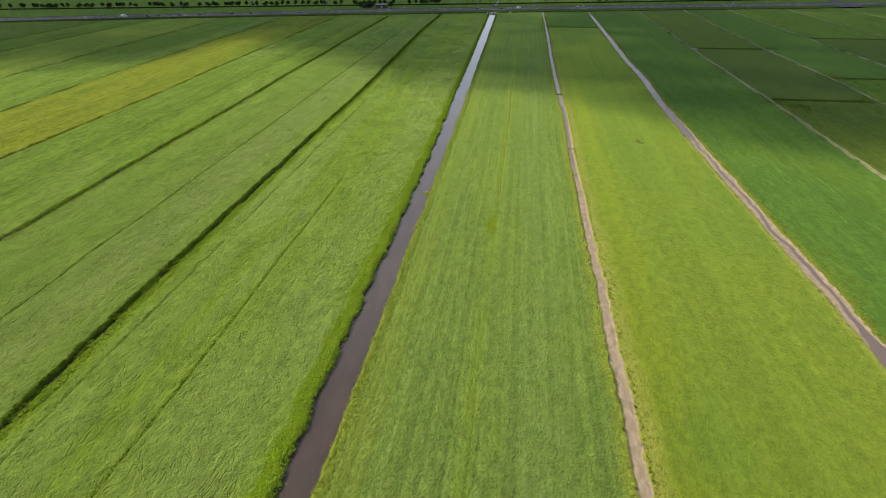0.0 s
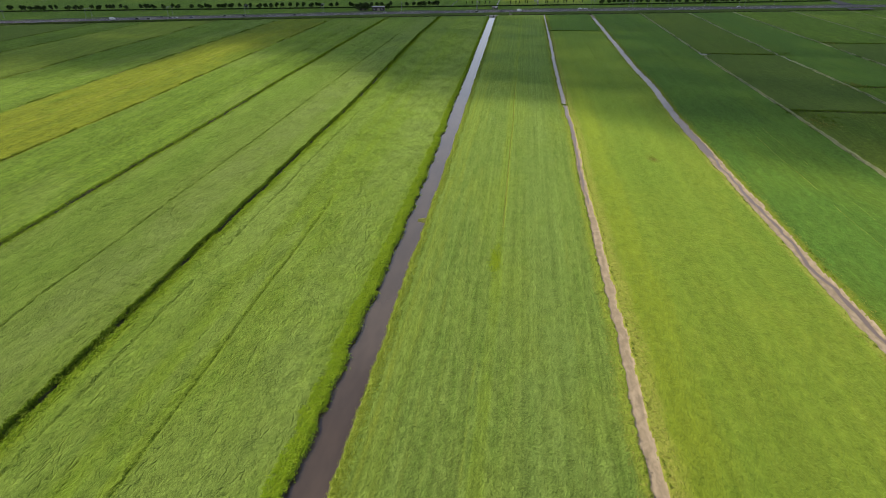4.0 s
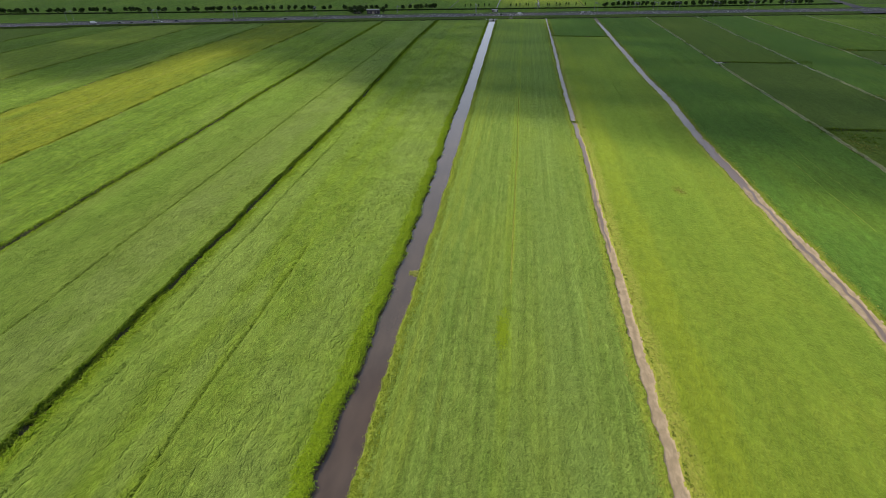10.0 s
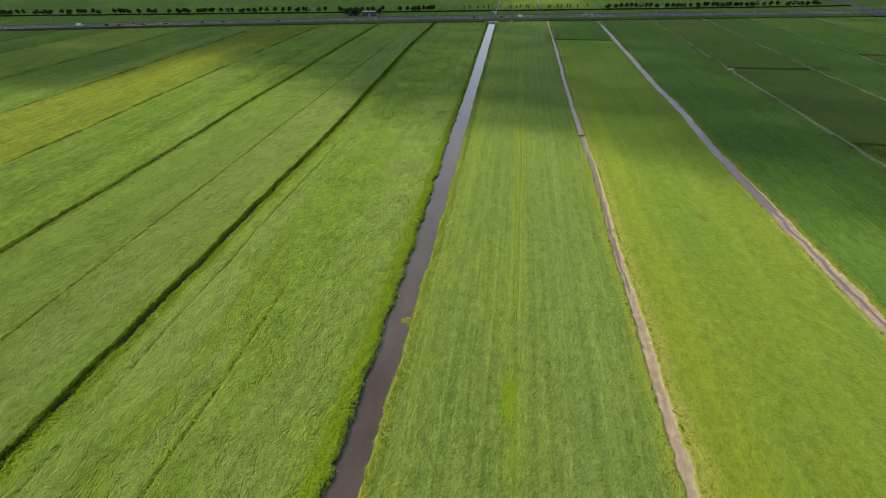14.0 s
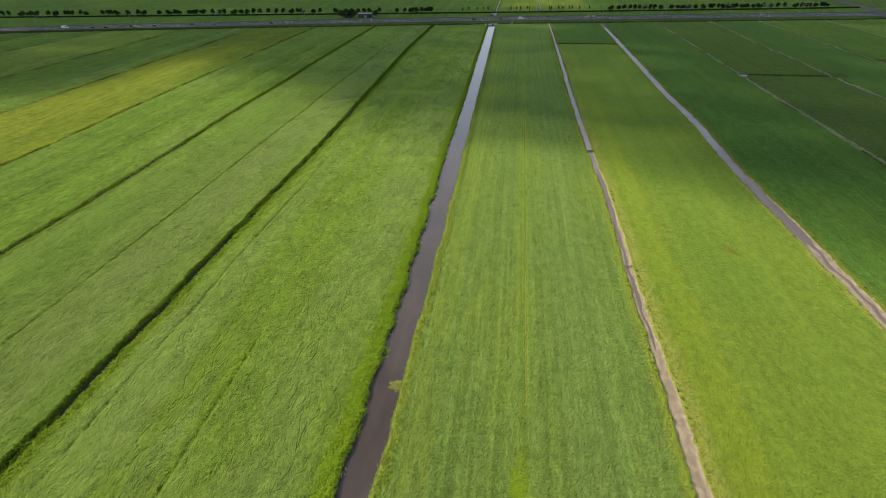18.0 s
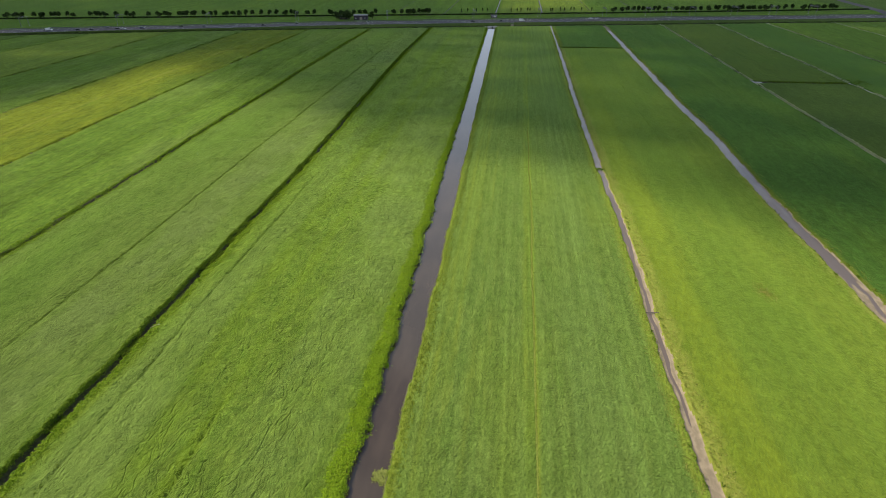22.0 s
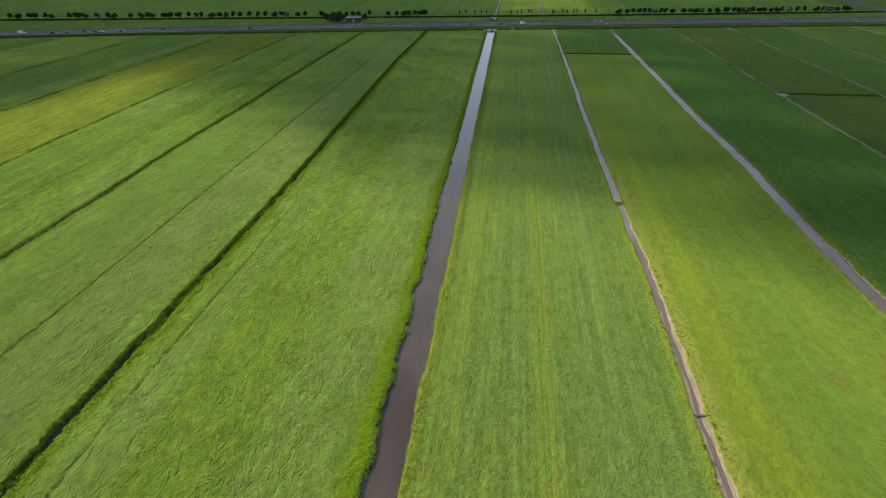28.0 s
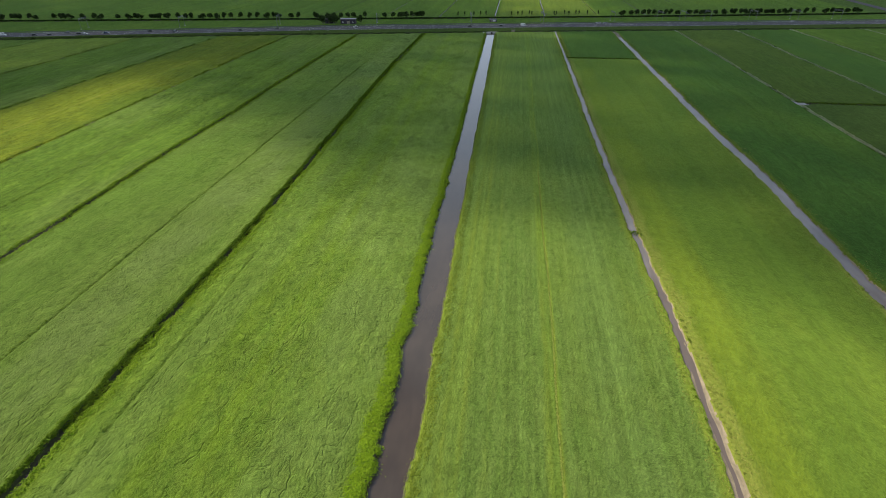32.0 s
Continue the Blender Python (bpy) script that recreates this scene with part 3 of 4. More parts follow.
def thing(name, at=(0, 0, 0), turn=0.0):
    ob = new(name)
    ob.matrix_basis = pose(*at, 0, 0, turn)
    return ob


def box(bm, x0, x1, y0, y1, z0, z1, bevel=0.0):
    r = bmesh.ops.create_cube(bm, size=1.0)["verts"]
    bmesh.ops.transform(bm, verts=r, matrix=Matrix.Translation(((x0 + x1) / 2, (y0 + y1) / 2, (z0 + z1) / 2)) @ Matrix.Diagonal((x1 - x0, y1 - y0, z1 - z0, 1)))
    if bevel:
        edges = list({e for v in r for e in v.link_edges})
        bmesh.ops.bevel(bm, geom=edges, offset=bevel, segments=1, affect="EDGES")
    return bm


def rod(bm, a, c, r0, r1=None, seg=8):
    a, c = Vector(a), Vector(c)
    r1 = r0 if r1 is None else r1
    v = bmesh.ops.create_cone(bm, cap_ends=True, segments=seg, radius1=r0, radius2=r1, depth=(c - a).length)["verts"]
    bmesh.ops.transform(bm, verts=v, matrix=Matrix.Translation((a + c) / 2) @ (c - a).to_track_quat("Z", "Y").to_matrix().to_4x4())
    return bm


def prism(bm, outline, x0, x1):
    """A side outline of (y, z) points drawn out from x0 to x1."""
    left = [bm.verts.new((x0, p, q)) for p, q in outline]
    right = [bm.verts.new((x1, p, q)) for p, q in outline]
    bm.faces.new(left[::-1])
    bm.faces.new(right)
    for i in range(len(outline)):
        j = (i + 1) % len(outline)
        bm.faces.new((left[i], left[j], right[j], right[i]))
    bmesh.ops.recalc_face_normals(bm, faces=bm.faces)
    return bm


def raw_mesh(name, verts, faces, mat):
    me = bpy.data.meshes.new(name)
    verts, faces = np.asarray(verts, np.float32), np.asarray(faces, np.int32)
    k = faces.shape[1]
    me.vertices.add(len(verts))
    me.vertices.foreach_set("co", verts.ravel())
    me.loops.add(faces.size)
    me.loops.foreach_set("vertex_index", faces.ravel())
    me.polygons.add(len(faces))
    me.polygons.foreach_set("loop_start", np.arange(0, faces.size, k, dtype=np.int32))
    me.update(calc_edges=True)
    me.materials.append(mat)
    return me


def blades(name, px, py, pz, height, width, per, spread, mat, label, category, lean=0.5, seed=1):
    """Tufts of bent blades, three triangles a blade, scattered over given places."""
    rng = np.random.default_rng(seed)
    n = len(px) * per
    bx = np.repeat(px, per) + rng.normal(0, spread, n)
    by = np.repeat(py, per) + rng.normal(0, spread, n)
    bz = np.repeat(pz, per)
    h = np.repeat(height, per) * rng.uniform(0.6, 1.15, n)
    w = width * rng.uniform(0.6, 1.3, n)
    a, la = rng.uniform(0, 2 * np.pi, n), rng.uniform(0, 2 * np.pi, n)
    ln = h * lean * rng.uniform(0.3, 1.2, n)
    ca, sa, lx, ly = np.cos(a) * w / 2, np.sin(a) * w / 2, np.cos(la) * ln, np.sin(la) * ln
    v = np.zeros((n, 5, 3))
    v[:, 0] = np.stack([bx - ca, by - sa, bz - 0.05], -1)
    v[:, 1] = np.stack([bx + ca, by + sa, bz - 0.05], -1)
    v[:, 2] = np.stack([bx + ca + lx * 0.4, by + sa + ly * 0.4, bz + h * 0.65], -1)
    v[:, 3] = np.stack([bx - ca + lx * 0.4, by - sa + ly * 0.4, bz + h * 0.65], -1)
    v[:, 4] = np.stack([bx + lx, by + ly, bz + h], -1)
    base = np.arange(n)[:, None] * 5
    f = np.concatenate([base + [0, 1, 2], base + [0, 2, 3], base + [3, 2, 4]])
    ob = new(name, raw_mesh(name, v.reshape(-1, 3), f, mat))
    return tagged(ob, label, category, kind="stuff")


def foliage(name, px, py, pz, height, size, per, spread, mat, label, category, tilt=0.6, slim=0.45, seed=1, flow=None):
    """Leaves that lie mostly open to the sky: kite-shaped, bent along the middle, heaped over given places."""
    rng = np.random.default_rng(seed)
    n = len(px) * per
    rad = np.abs(rng.normal(0, spread, n))
    ang = rng.uniform(0, 2 * np.pi, n)
    cx, cy = np.repeat(px, per) + rad * np.cos(ang), np.repeat(py, per) + rad * np.sin(ang)
    top = np.repeat(height, per) * np.exp(-(rad / (spread * 1.6)) ** 2)
    cz = np.repeat(pz, per) + top * rng.uniform(0.35, 1.05, n)
    yaw = rng.uniform(0, 2 * np.pi, n) if flow is None else np.repeat(flow, per) + rng.normal(0, 0.5, n)
    pit, rol = rng.normal(0, tilt, n), rng.normal(0, tilt, n)
    ln = size * rng.uniform(0.6, 1.4, n)
    wd = ln * slim
    ux, uy, uz = np.cos(yaw) * np.cos(pit), np.sin(yaw) * np.cos(pit), np.sin(pit)
    wx, wy, wz = -np.sin(yaw) * np.cos(rol), np.cos(yaw) * np.cos(rol), np.sin(rol)
    c, u, w = np.stack([cx, cy, cz], -1), np.stack([ux, uy, uz], -1) * ln[:, None] / 2, np.stack([wx, wy, wz], -1) * wd[:, None] / 2
    v = np.stack([c - u, c - w + (0, 0, 0.02), c + u - (0, 0, 0.04), c + w + (0, 0, 0.02)], 1)
    base = np.arange(n)[:, None] * 4
    ob = new(name, raw_mesh(name, v.reshape(-1, 3), np.concatenate([base + [0, 1, 2], base + [0, 2, 3]]), mat))
    return tagged(ob, label, category, kind="stuff")


# ---- water ----
def ribbon(name, left, right, y0, y1, z, step, mat, label):
    y = np.arange(y0, y1 + step, step)
    gx = np.stack([left(y), right(y)], -1)
    gy = np.stack([y, y], -1)
    me = grid_mesh(name, gx, gy, np.full_like(gx, z))
    me.materials.append(mat)
    return tagged(new(name, me), label, "water", kind="structure")


ribbon("canal_water", lambda y: canal_left(y) - 1.0, lambda y: canal_right(y) + 1.0, -100, 581, WATER_Z, 4.0, M_WATER, "still brown peat water in a straight polder canal")
ribbon("ditch_water", lambda y: rill_x(y) - 1.5, lambda y: rill_x(y) + 1.5, -100, 590, RILL_Z, 4.0, M_SCUM_SKY, "scummy brown water in a narrow muddy ditch, sky reflection painted lilac-grey at its far end")
ribbon("mud_ditch_water", lambda y: mudditch_x(y) - 2.2, lambda y: mudditch_x(y) + 2.2, -100, 566, RILL_Z, 4.0, M_SCUM_SKY, "scummy water winding over pale mud, sky reflection painted lilac-grey at its far end")
for k, (x0, hw, dep, wob) in enumerate(SIDE_DITCHES):
    ribbon("field_ditch_water", lambda y: side_x(x0, wob, y) - hw * (0.22 if x0 < 0 else 0.65), lambda y: side_x(x0, wob, y) + hw * (0.22 if x0 < 0 else 0.65), -100, dike_y(x0) - 2, -dep + (0.04 if x0 < 0 else 0.22), 5.0, M_DITCHWATER if x0 < 0 else M_SCUM_SKY, "narrow strip of water in a field ditch")
for y0, x0, x1, hw in CROSS_DITCHES:
    me = raw_mesh("cross_ditch_water", [(x0, y0 - hw, -0.4), (x1, y0 - hw, -0.4), (x1, y0 + hw, -0.4), (x0, y0 + hw, -0.4)], [(0, 1, 2, 3)], M_SCUM_SKY if hw > 2 else M_DITCHWATER)
    tagged(new("cross_ditch_water", me), "short cross ditch with dark water", "water", kind="structure")
for x0, hw, dep in FAR_DITCHES:
    ya = hedge_y(x0) - 3
    hw = hw * 0.32
    me = raw_mesh("far_ditch_water", [(x0 - hw, ya, -dep + 0.3), (x0 + hw, ya, -dep + 0.3), (x0 + hw, 1600, -dep + 0.3), (x0 - hw, 1600, -dep + 0.3)], [(0, 1, 2, 3)], M_DITCHWATER)
    tagged(new("far_ditch_water", me), "pale strip of ditch water beyond the dike", "water", kind="structure")


# ---- bank and field growth ----
def scatter(n, y0, y1, offset, seed, power=1.6):
    """Places along a bank; more of them towards the near end."""
    rng = np.random.default_rng(seed)
    y = y0 + (y1 - y0) * rng.uniform(0, 1, n) ** power
    x = offset(y, rng.uniform(0, 1, n))
    return x, y, rng


def on_ground(x, y):
    return ground_z(x, y)[0]


Y0 = -30.0
x, y, rng = scatter(15000, Y0, 572, lambda y, u: canal_left(y) + 0.02 - np.interp(y, (150, 330), (2.9, 1.2)) * u ** 1.3, 31, 1.4)
dens = vnoise(x * 0.45, y * 0.35, 33)
edge = np.clip(1 - (canal_left(y) - x) / 4.0, 0, 1) * np.interp(y, (150, 350), (1.0, 0.45))
foliage("canal_bank_herbs", x, y, np.maximum(on_ground(x, y), -0.38), (0.08 + 0.24 * edge) * (1 + 0.45 * dens), 0.25, 14, 0.34, M_REED, "lush yellow-green herbs and reeds crowding the canal bank", "bank plants", 0.32, 0.5, 2)
# herbs that grow out over the water in loose rafts
y = 142.5 + 0.75 * np.cos(np.arange(9) * 2.4)
x = canal_right(y) - 0.85 + 0.75 * np.sin(np.arange(9) * 1.7)
foliage("weed_raft", x, y, np.full(9, WATER_Z + 0.02), np.full(9, 0.12), 0.28, 90, 0.34, M_WEED, "pale lime raft of water weed at the canal edge", "water weed", 0.2, 0.5, 5)
y = np.concatenate([np.random.default_rng(34).uniform(40, 420, 60)])
x = canal_left(y) + 0.2
foliage("floating_weed", x, y, np.full(len(y), WATER_Z + 0.02), np.full(len(y), 0.18), 0.26, 60, 0.42, M_REED, "pale yellow-green water weed rafts on the canal", "water weed", 0.35, 0.5, 4)
x, y, rng = scatter(9000, Y0, 572, lambda y, u: canal_right(y) + 0.1 + 2.2 * u ** 1.4, 35, 1.4)
foliage("canal_edge_grass", x, y, np.maximum(on_ground(x, y), WATER_Z + 0.03), np.full(len(x), 0.10), 0.22, 8, 0.24, M_FRINGE, "pale yellow-green grass fringe on the canal edge", "bank plants", 0.35, 0.35, 3)
for j, (x0, hw, dep, wob) in enumerate(SIDE_DITCHES):
    n = (15000, 7000, 4000, 3000, 2500, 2000, 2000, 3000, 2500, 2500, 2000, 1500)[j]
    big = j < 2
    x, y, rng = scatter(n, Y0 if abs(x0) < 200 else 120, dike_y(x0) - 3, lambda y, u: side_x(x0, wob, y) + hw * (-1.45 + 0.75 * u if big else -1.9 + 1.9 * u), 40 + j, 1.3)
    keep = (vnoise(y * 0.12, x * 0 + j, 44) > (-2.0 if big else -0.2 if x0 < 0 else 0.3)) & ((np.abs(y - 393.5) > 4.5) | (x0 != 112.6))
    x, y = x[keep], y[keep]
    clumpy = 1 + 0.85 * vnoise(x * 0.5, y * 0.55, 45)
    foliage("ditch_bank_grass", x, y, np.maximum(on_ground(x, y), -0.30 if big else -2.0), ((0.42, 0.5)[j] if big else 0.4) * clumpy, 0.36 if big else 0.4, 6, 0.22, (M_HERB if j == 0 else M_REED) if big else M_REED_DARK, "rough green grass hanging over a narrow field ditch" if x0 < 0 else "dark rough grass along a field ditch", "bank plants", 0.6, 0.35, 50 + j)
    if big:
        # herbs that choke the ditch in some stretches and leave it open in others
        x, y, rng = scatter(n, Y0, dike_y(x0) - 3, lambda y, u: side_x(x0, wob, y) + hw * (-0.7 + 1.3 * u), 440 + j, 1.3)
        lit = vnoise(x * 0.35, y * 0.22, 47) + 0.5 * vnoise(x * 0 + j, y * 0.04, 48) > (-0.25 if j == 0 else -0.3)
        x, y = x[lit], y[lit]
        tall_clump = 1 + 0.6 * vnoise(x * 0.6, y * 0.6, 49)
        foliage("ditch_herb_clumps", x, y, np.maximum(on_ground(x, y), -0.62), 0.55 * tall_clump, 0.34, 7, 0.22, M_REED_DARK, "dark herb clumps filling stretches of a narrow field ditch", "bank plants", 0.55, 0.45, 450 + j)
    if x0 > 0:
        x, y, rng = scatter(n * 3, 120, dike_y(x0) - 3, lambda y, u: side_x(x0, wob, y) + hw * np.where(u < 0.3, -0.45 - 0.9 * u, 0.2 + 0.85 * u), 340 + j, 1.1)
        keep = (vnoise(y * 0.05, x * 0 + j, 46) > -0.8) & (np.abs(y - 393.5) > 3.5)
        x, y = x[keep], y[keep]
        foliage("bleached_ditch_grass", x, y, np.maximum(on_ground(x, y), -0.2), np.full(len(x), 0.26), 0.42, 7, 0.24, M_PALE, "bleached grass and mud rim along a field ditch", "bank plants", 0.3, 0.45, 350 + j)
    if j < 2:
        x, y, rng = scatter(n // 2, Y0, dike_y(x0) - 3, lambda y, u: side_x(x0, wob, y) + hw * (0.95 + 1.9 * u ** 1.5), 240 + j, 1.3)
        foliage("ditch_edge_herbs", x, y, on_ground(x, y), np.full(len(x), 0.28), 0.3, 6, 0.22, M_REED, "yellow-green herbs on the sunny ditch edge", "bank plants", 0.6, 0.4, 250 + j)
for fx, half, n, sd in ((rill_x, 1.08, 8000, 61), (mudditch_x, 1.9, 5000, 62)):
    x, y, rng = scatter(n, Y0, 560, lambda y, u: fx(y) + np.where(u < 0.5, -1, 1) * (half + 0.15 + 2.4 * ((u * 2) % 1.0) ** 2), sd, 1.4)
    foliage("ditch_margin_tufts", x, y, on_ground(x, y), np.full(len(x), 0.16), 0.24, 5, 0.16, M_DRYTUFT, "yellowed grass tufts beside a muddy ditch", "bank plants", 0.6, 0.35, sd)
    x, y, rng = scatter(420, Y0, 560, lambda y, u: fx(y) + np.where(u < 0.5, -1, 1) * half * (1.0 + 0.35 * ((u * 2) % 1.0)), sd + 5, 1.1)
    tuft = vnoise(y * 0.09, np.sign(x - fx(y)) * 5.0 + sd, 66) > 0.0
    x, y = x[tuft], y[tuft]
    foliage("rush_clumps", x, y, on_ground(x, y), np.full(len(x), 0.4), 0.4, 14, 0.24, M_REED_DARK, "small dark rush clumps on the mud edge", "bank plants", 0.9, 0.2, sd + 9)


for k, (y0, x0, x1, hw) in enumerate(CROSS_DITCHES):
    if hw > 2:
        continue
    rng2 = np.random.default_rng(130 + k)
    x = rng2.uniform(x0 + 1, x1 - 1, 420)
    y = y0 + 0.4 * vnoise(x * 0.12, x * 0 + y0, 25) + np.where(rng2.uniform(0, 1, 420) < 0.75, hw * 1.2, -hw * 1.2) + rng2.normal(0, 0.25, 420)
    foliage("cross_ditch_grass", x, y, on_ground(x, y), np.full(420, 0.4), 0.4, 6, 0.3, M_REED_DARK, "dark rough grass along a cross ditch", "bank plants", 0.7, 0.35, 140 + k)
# rough tussocks round the ditch crossings of the grazed fields
for k, (tx, ty, n) in enumerate(((115, 259, 60), (117, 244, 80), (123, 251, 60), (164, 312, 90), (157, 265, 60), (209, 442, 70), (161, 397, 50))):
    rng2 = np.random.default_rng(160 + k)
    x, y = rng2.normal(tx, 3.0, n), rng2.normal(ty, 4.0, n)
    foliage("rough_tussocks", x, y, on_ground(x, y), np.full(n, 0.5), 0.45, 10, 0.35, M_DRYTUFT if k % 2 else M_REED_DARK, "rough tussocks beside a ditch crossing", "grass", 0.6, 0.4, 170 + k)


# darker grass standing in the drainage furrows
for k, (fx, y0, y1) in enumerate(FURROWS[:4] + FURROWS[6:8]):
    rng2 = np.random.default_rng(300 + k)
    y = rng2.uniform(max(y0, Y0), y1 - 20, int((y1 - y0) * 2.2))
    y = y[vnoise(y * (0.045 if fx < 0 else 0.4), y * 0 + fx * 0.7, 18) > -0.75]
    x = fx + 0.5 * vnoise(y * 0.05, y * 0 + fx, 17) + rng2.normal(0, 0.12, len(y)) - 0.25
    foliage("furrow_grass", x, y, on_ground(x, y), np.full(len(x), 0.14 if fx < 0 else 0.07), 0.32 if fx < 0 else 0.18, (2 if fx == -71.3 else 3 if fx < -120 else 5 if fx < -90 else 4) if fx < 0 else 2, 0.2 if fx < -90 else 0.12, M_REED_DARK, "darker grass in a shallow drainage furrow", "grass", 0.5, 0.35, 310 + k)


# sward standing on the near fields
def sward(name, x0, x1, n, height, size, per, spread, mat, label, seed, slim=0.3, lines=0.0, y1=330.0):
    rng = np.random.default_rng(seed)
    y = Y0 + (y1 - Y0) * rng.uniform(0, 1, n) ** 1.5
    x = rng.uniform(x0, x1, n)
    if lines:
        x = np.round(x / lines) * lines + rng.normal(0, lines * 0.16, n)
    flow = 1.2 + 2.2 * vnoise(x * 0.09, y * 0.06, seed)
    clump = 1 + 0.7 * vnoise(x * 0.6, y * 0.4, seed + 1)
    keep = (x > x0) & (x < x1)
    x, y, flow, clump = x[keep], y[keep], flow[keep], clump[keep]
    return foliage(name, x, y, on_ground(x, y) - 0.02, height * clump, size, per, spread, mat, label, "grass", 0.4, slim, seed, flow)


sward("lodged_grass", -74.5, -33.5, 9000, 0.06, 0.22, 4, 0.5, M_STALK, "tall lodged meadow grass lying in swirls", 71)
sward("lodged_grass", -126.5, -79.5, 7000, 0.06, 0.22, 4, 0.5, M_STALK, "tall grey-green meadow grass lying in swirls", 72)
sward("mown_stubble", -22.0, 17.5, 26000, 0.06, 0.20, 3, 0.2, M_CLIP, "clipped grass tufts in mowing lines", 73, 0.4, 0.85)
sward("short_grass_tufts", 23.0, 62.5, 7000, 0.05, 0.22, 3, 0.2, M_CLIP, "sparse tufts in short yellow-green grass", 74, 0.4)
rng2 = np.random.default_rng(77)
for tx, ya, yb, n in ((43.4, 92, 150, 900), (-4.2, 140, 300, 4200), (87.0, 110, 250, 700), (93.0, 90, 240, 500)):
    y = rng2.uniform(ya, yb, n)
    y = y[vnoise(y * 0.07, y * 0 + tx, 78) > (-0.8 if tx == -4.2 else -0.2)]
    x = tx + 0.4 * vnoise(y * 0.05, y * 0 + tx, 79) + rng2.normal(0, 0.06, len(y))
    foliage("dry_wheel_track", x, y, on_ground(x, y), np.full(len(x), 0.05), 0.20, 3, 0.05, M_TRACK, "pale flattened grass along a wheel track", "grass", 0.3, 0.35, int(200 + tx))


# a fresh bright patch in the mown field
rng2 = np.random.default_rng(91)
x, y = rng2.normal(-5.3, 0.6, 320), rng2.normal(123.7, 2.8, 320)
foliage("bright_grass_patch", x, y, on_ground(x, y), np.full(320, 0.05), 0.26, 9, 0.28, M_LIME, "small patch of fresh lime-green grass", "grass", 0.12, 0.45, 92)


# ---- things ----
def leaf_cloud(n, rx, ry, rz, cz, size, seed, lobes=6):
    """Leaf clumps on an uneven crown of several lobes."""
    rng = np.random.default_rng(seed)
    lob = rng.normal(0, 0.28, (lobes, 3)) * (rx, ry, rz)
    rad = rng.uniform(0.45, 0.75, lobes)
    k = rng.integers(0, lobes, n)
    d = rng.normal(0, 1, (n, 3))
    d /= np.linalg.norm(d, axis=1)[:, None]
    p = lob[k] + d * (rad[k] * rng.uniform(0.6, 1.05, n))[:, None] * (rx, ry, rz)
    p[:, 2] += cz
    a, c = rng.normal(0, 1, (n, 3)), rng.normal(0, 1, (n, 3))
    a /= np.linalg.norm(a, axis=1)[:, None]
    c = np.cross(a, c)
    c /= np.linalg.norm(c, axis=1)[:, None]
    s = size * rng.uniform(0.6, 1.4, n)[:, None]
    v = np.stack([p - a * s, p - c * s * 0.6, p + a * s, p + c * s * 0.6], 1).reshape(-1, 3)
    return v, np.arange(n * 4).reshape(n, 4)


def tree(name, height, rx, rz, trunk, seed, leaves=620, leaf=0.36, label=""):
    t = thing(name)
    rng = random.Random(seed)
    bm = bmesh.new()
    top = height - rz * 1.75
    rod(bm, (0, 0, -0.2), (0.08, 0, top), trunk, trunk * 0.7, 8)
    for i in range(5):
        a = i * 1.26 + rng.random()
        rod(bm, (0.08, 0, top - 0.1), (math.cos(a) * rx * 0.6, math.sin(a) * rx * 0.6, top + rz * rng.uniform(0.5, 1.1)), trunk * 0.45, trunk * 0.15, 5)
    part("trunk", bm, M_BARK, t, "grey-brown bark trunk with limbs")
    v, f = leaf_cloud(leaves, rx, rx, rz, height - rz, leaf, seed)
    crown = new("crown", raw_mesh("crown", v, f, M_LEAF))
    crown.parent = t
    return tagged(t, label, "tree")


willows = [tree("willow_tree", h, rx, rz, 0.22, 70 + i, label="pollard willow with a round dark green crown in a row") for i, (h, rx, rz) in enumerate(((5.7, 2.4, 2.3), (6.3, 2.3, 2.6), (5.1, 2.2, 2.1), (5.9, 3.0, 2.3)))]
row = ((-476, -473, -467, -463, -458, -452, -444, -428, -424, -420, -415, -404, -394, -387, -372, -361, -355, -352, -342, -338, -334, -330, -326, -319, -312, -306, -296, -290, -283),
       (-277, -270, -262, -253, -247, -239, -233, -228, -216, -209, -195, -193, -183, -178, -171, -165, -160, -149, -131, -124, -118, -116, -112, -106, -102, -99, -96),
       (88, 97, 102, 108, 114, 118, 124, 129, 134, 140, 152, 158, 162, 166, 170, 177, 185, 192, 195, 201, 206, 211, 216),
       (220, 226, 232, 238, 244, 250, 256, 264, 272, 284, 290, 296, 300, 305, 311, 317))
rng = random.Random(5)
west, wx = [], -482.0
while wx > -680:
    west.append(wx)
    wx -= rng.choice((4.0, 5.5, 7.0, 9.0, 14.0))
row = row + (tuple(west),)
first = set()
for stretch in row:
    for wx in stretch:
        k = rng.randrange(4)
        wx = wx * 0.985 - 3.0
        m = pose(wx, hedge_y(wx) + rng.uniform(-1.2, 2.5), 0, 0, 0, rng.uniform(0, 360)) @ Matrix.Scale(1.05, 4)
        if k not in first:
            first.add(k)
            willows[k].matrix_basis = m
            t = willows[k]
        else:
            t = copy_thing(willows[k], m)
        tagged(t, group="willows behind the railway")
sapling = tree("young_tree", 3.4, 0.45, 1.4, 0.07, 90, 160, 0.22, "slim young tree in a newly planted row")
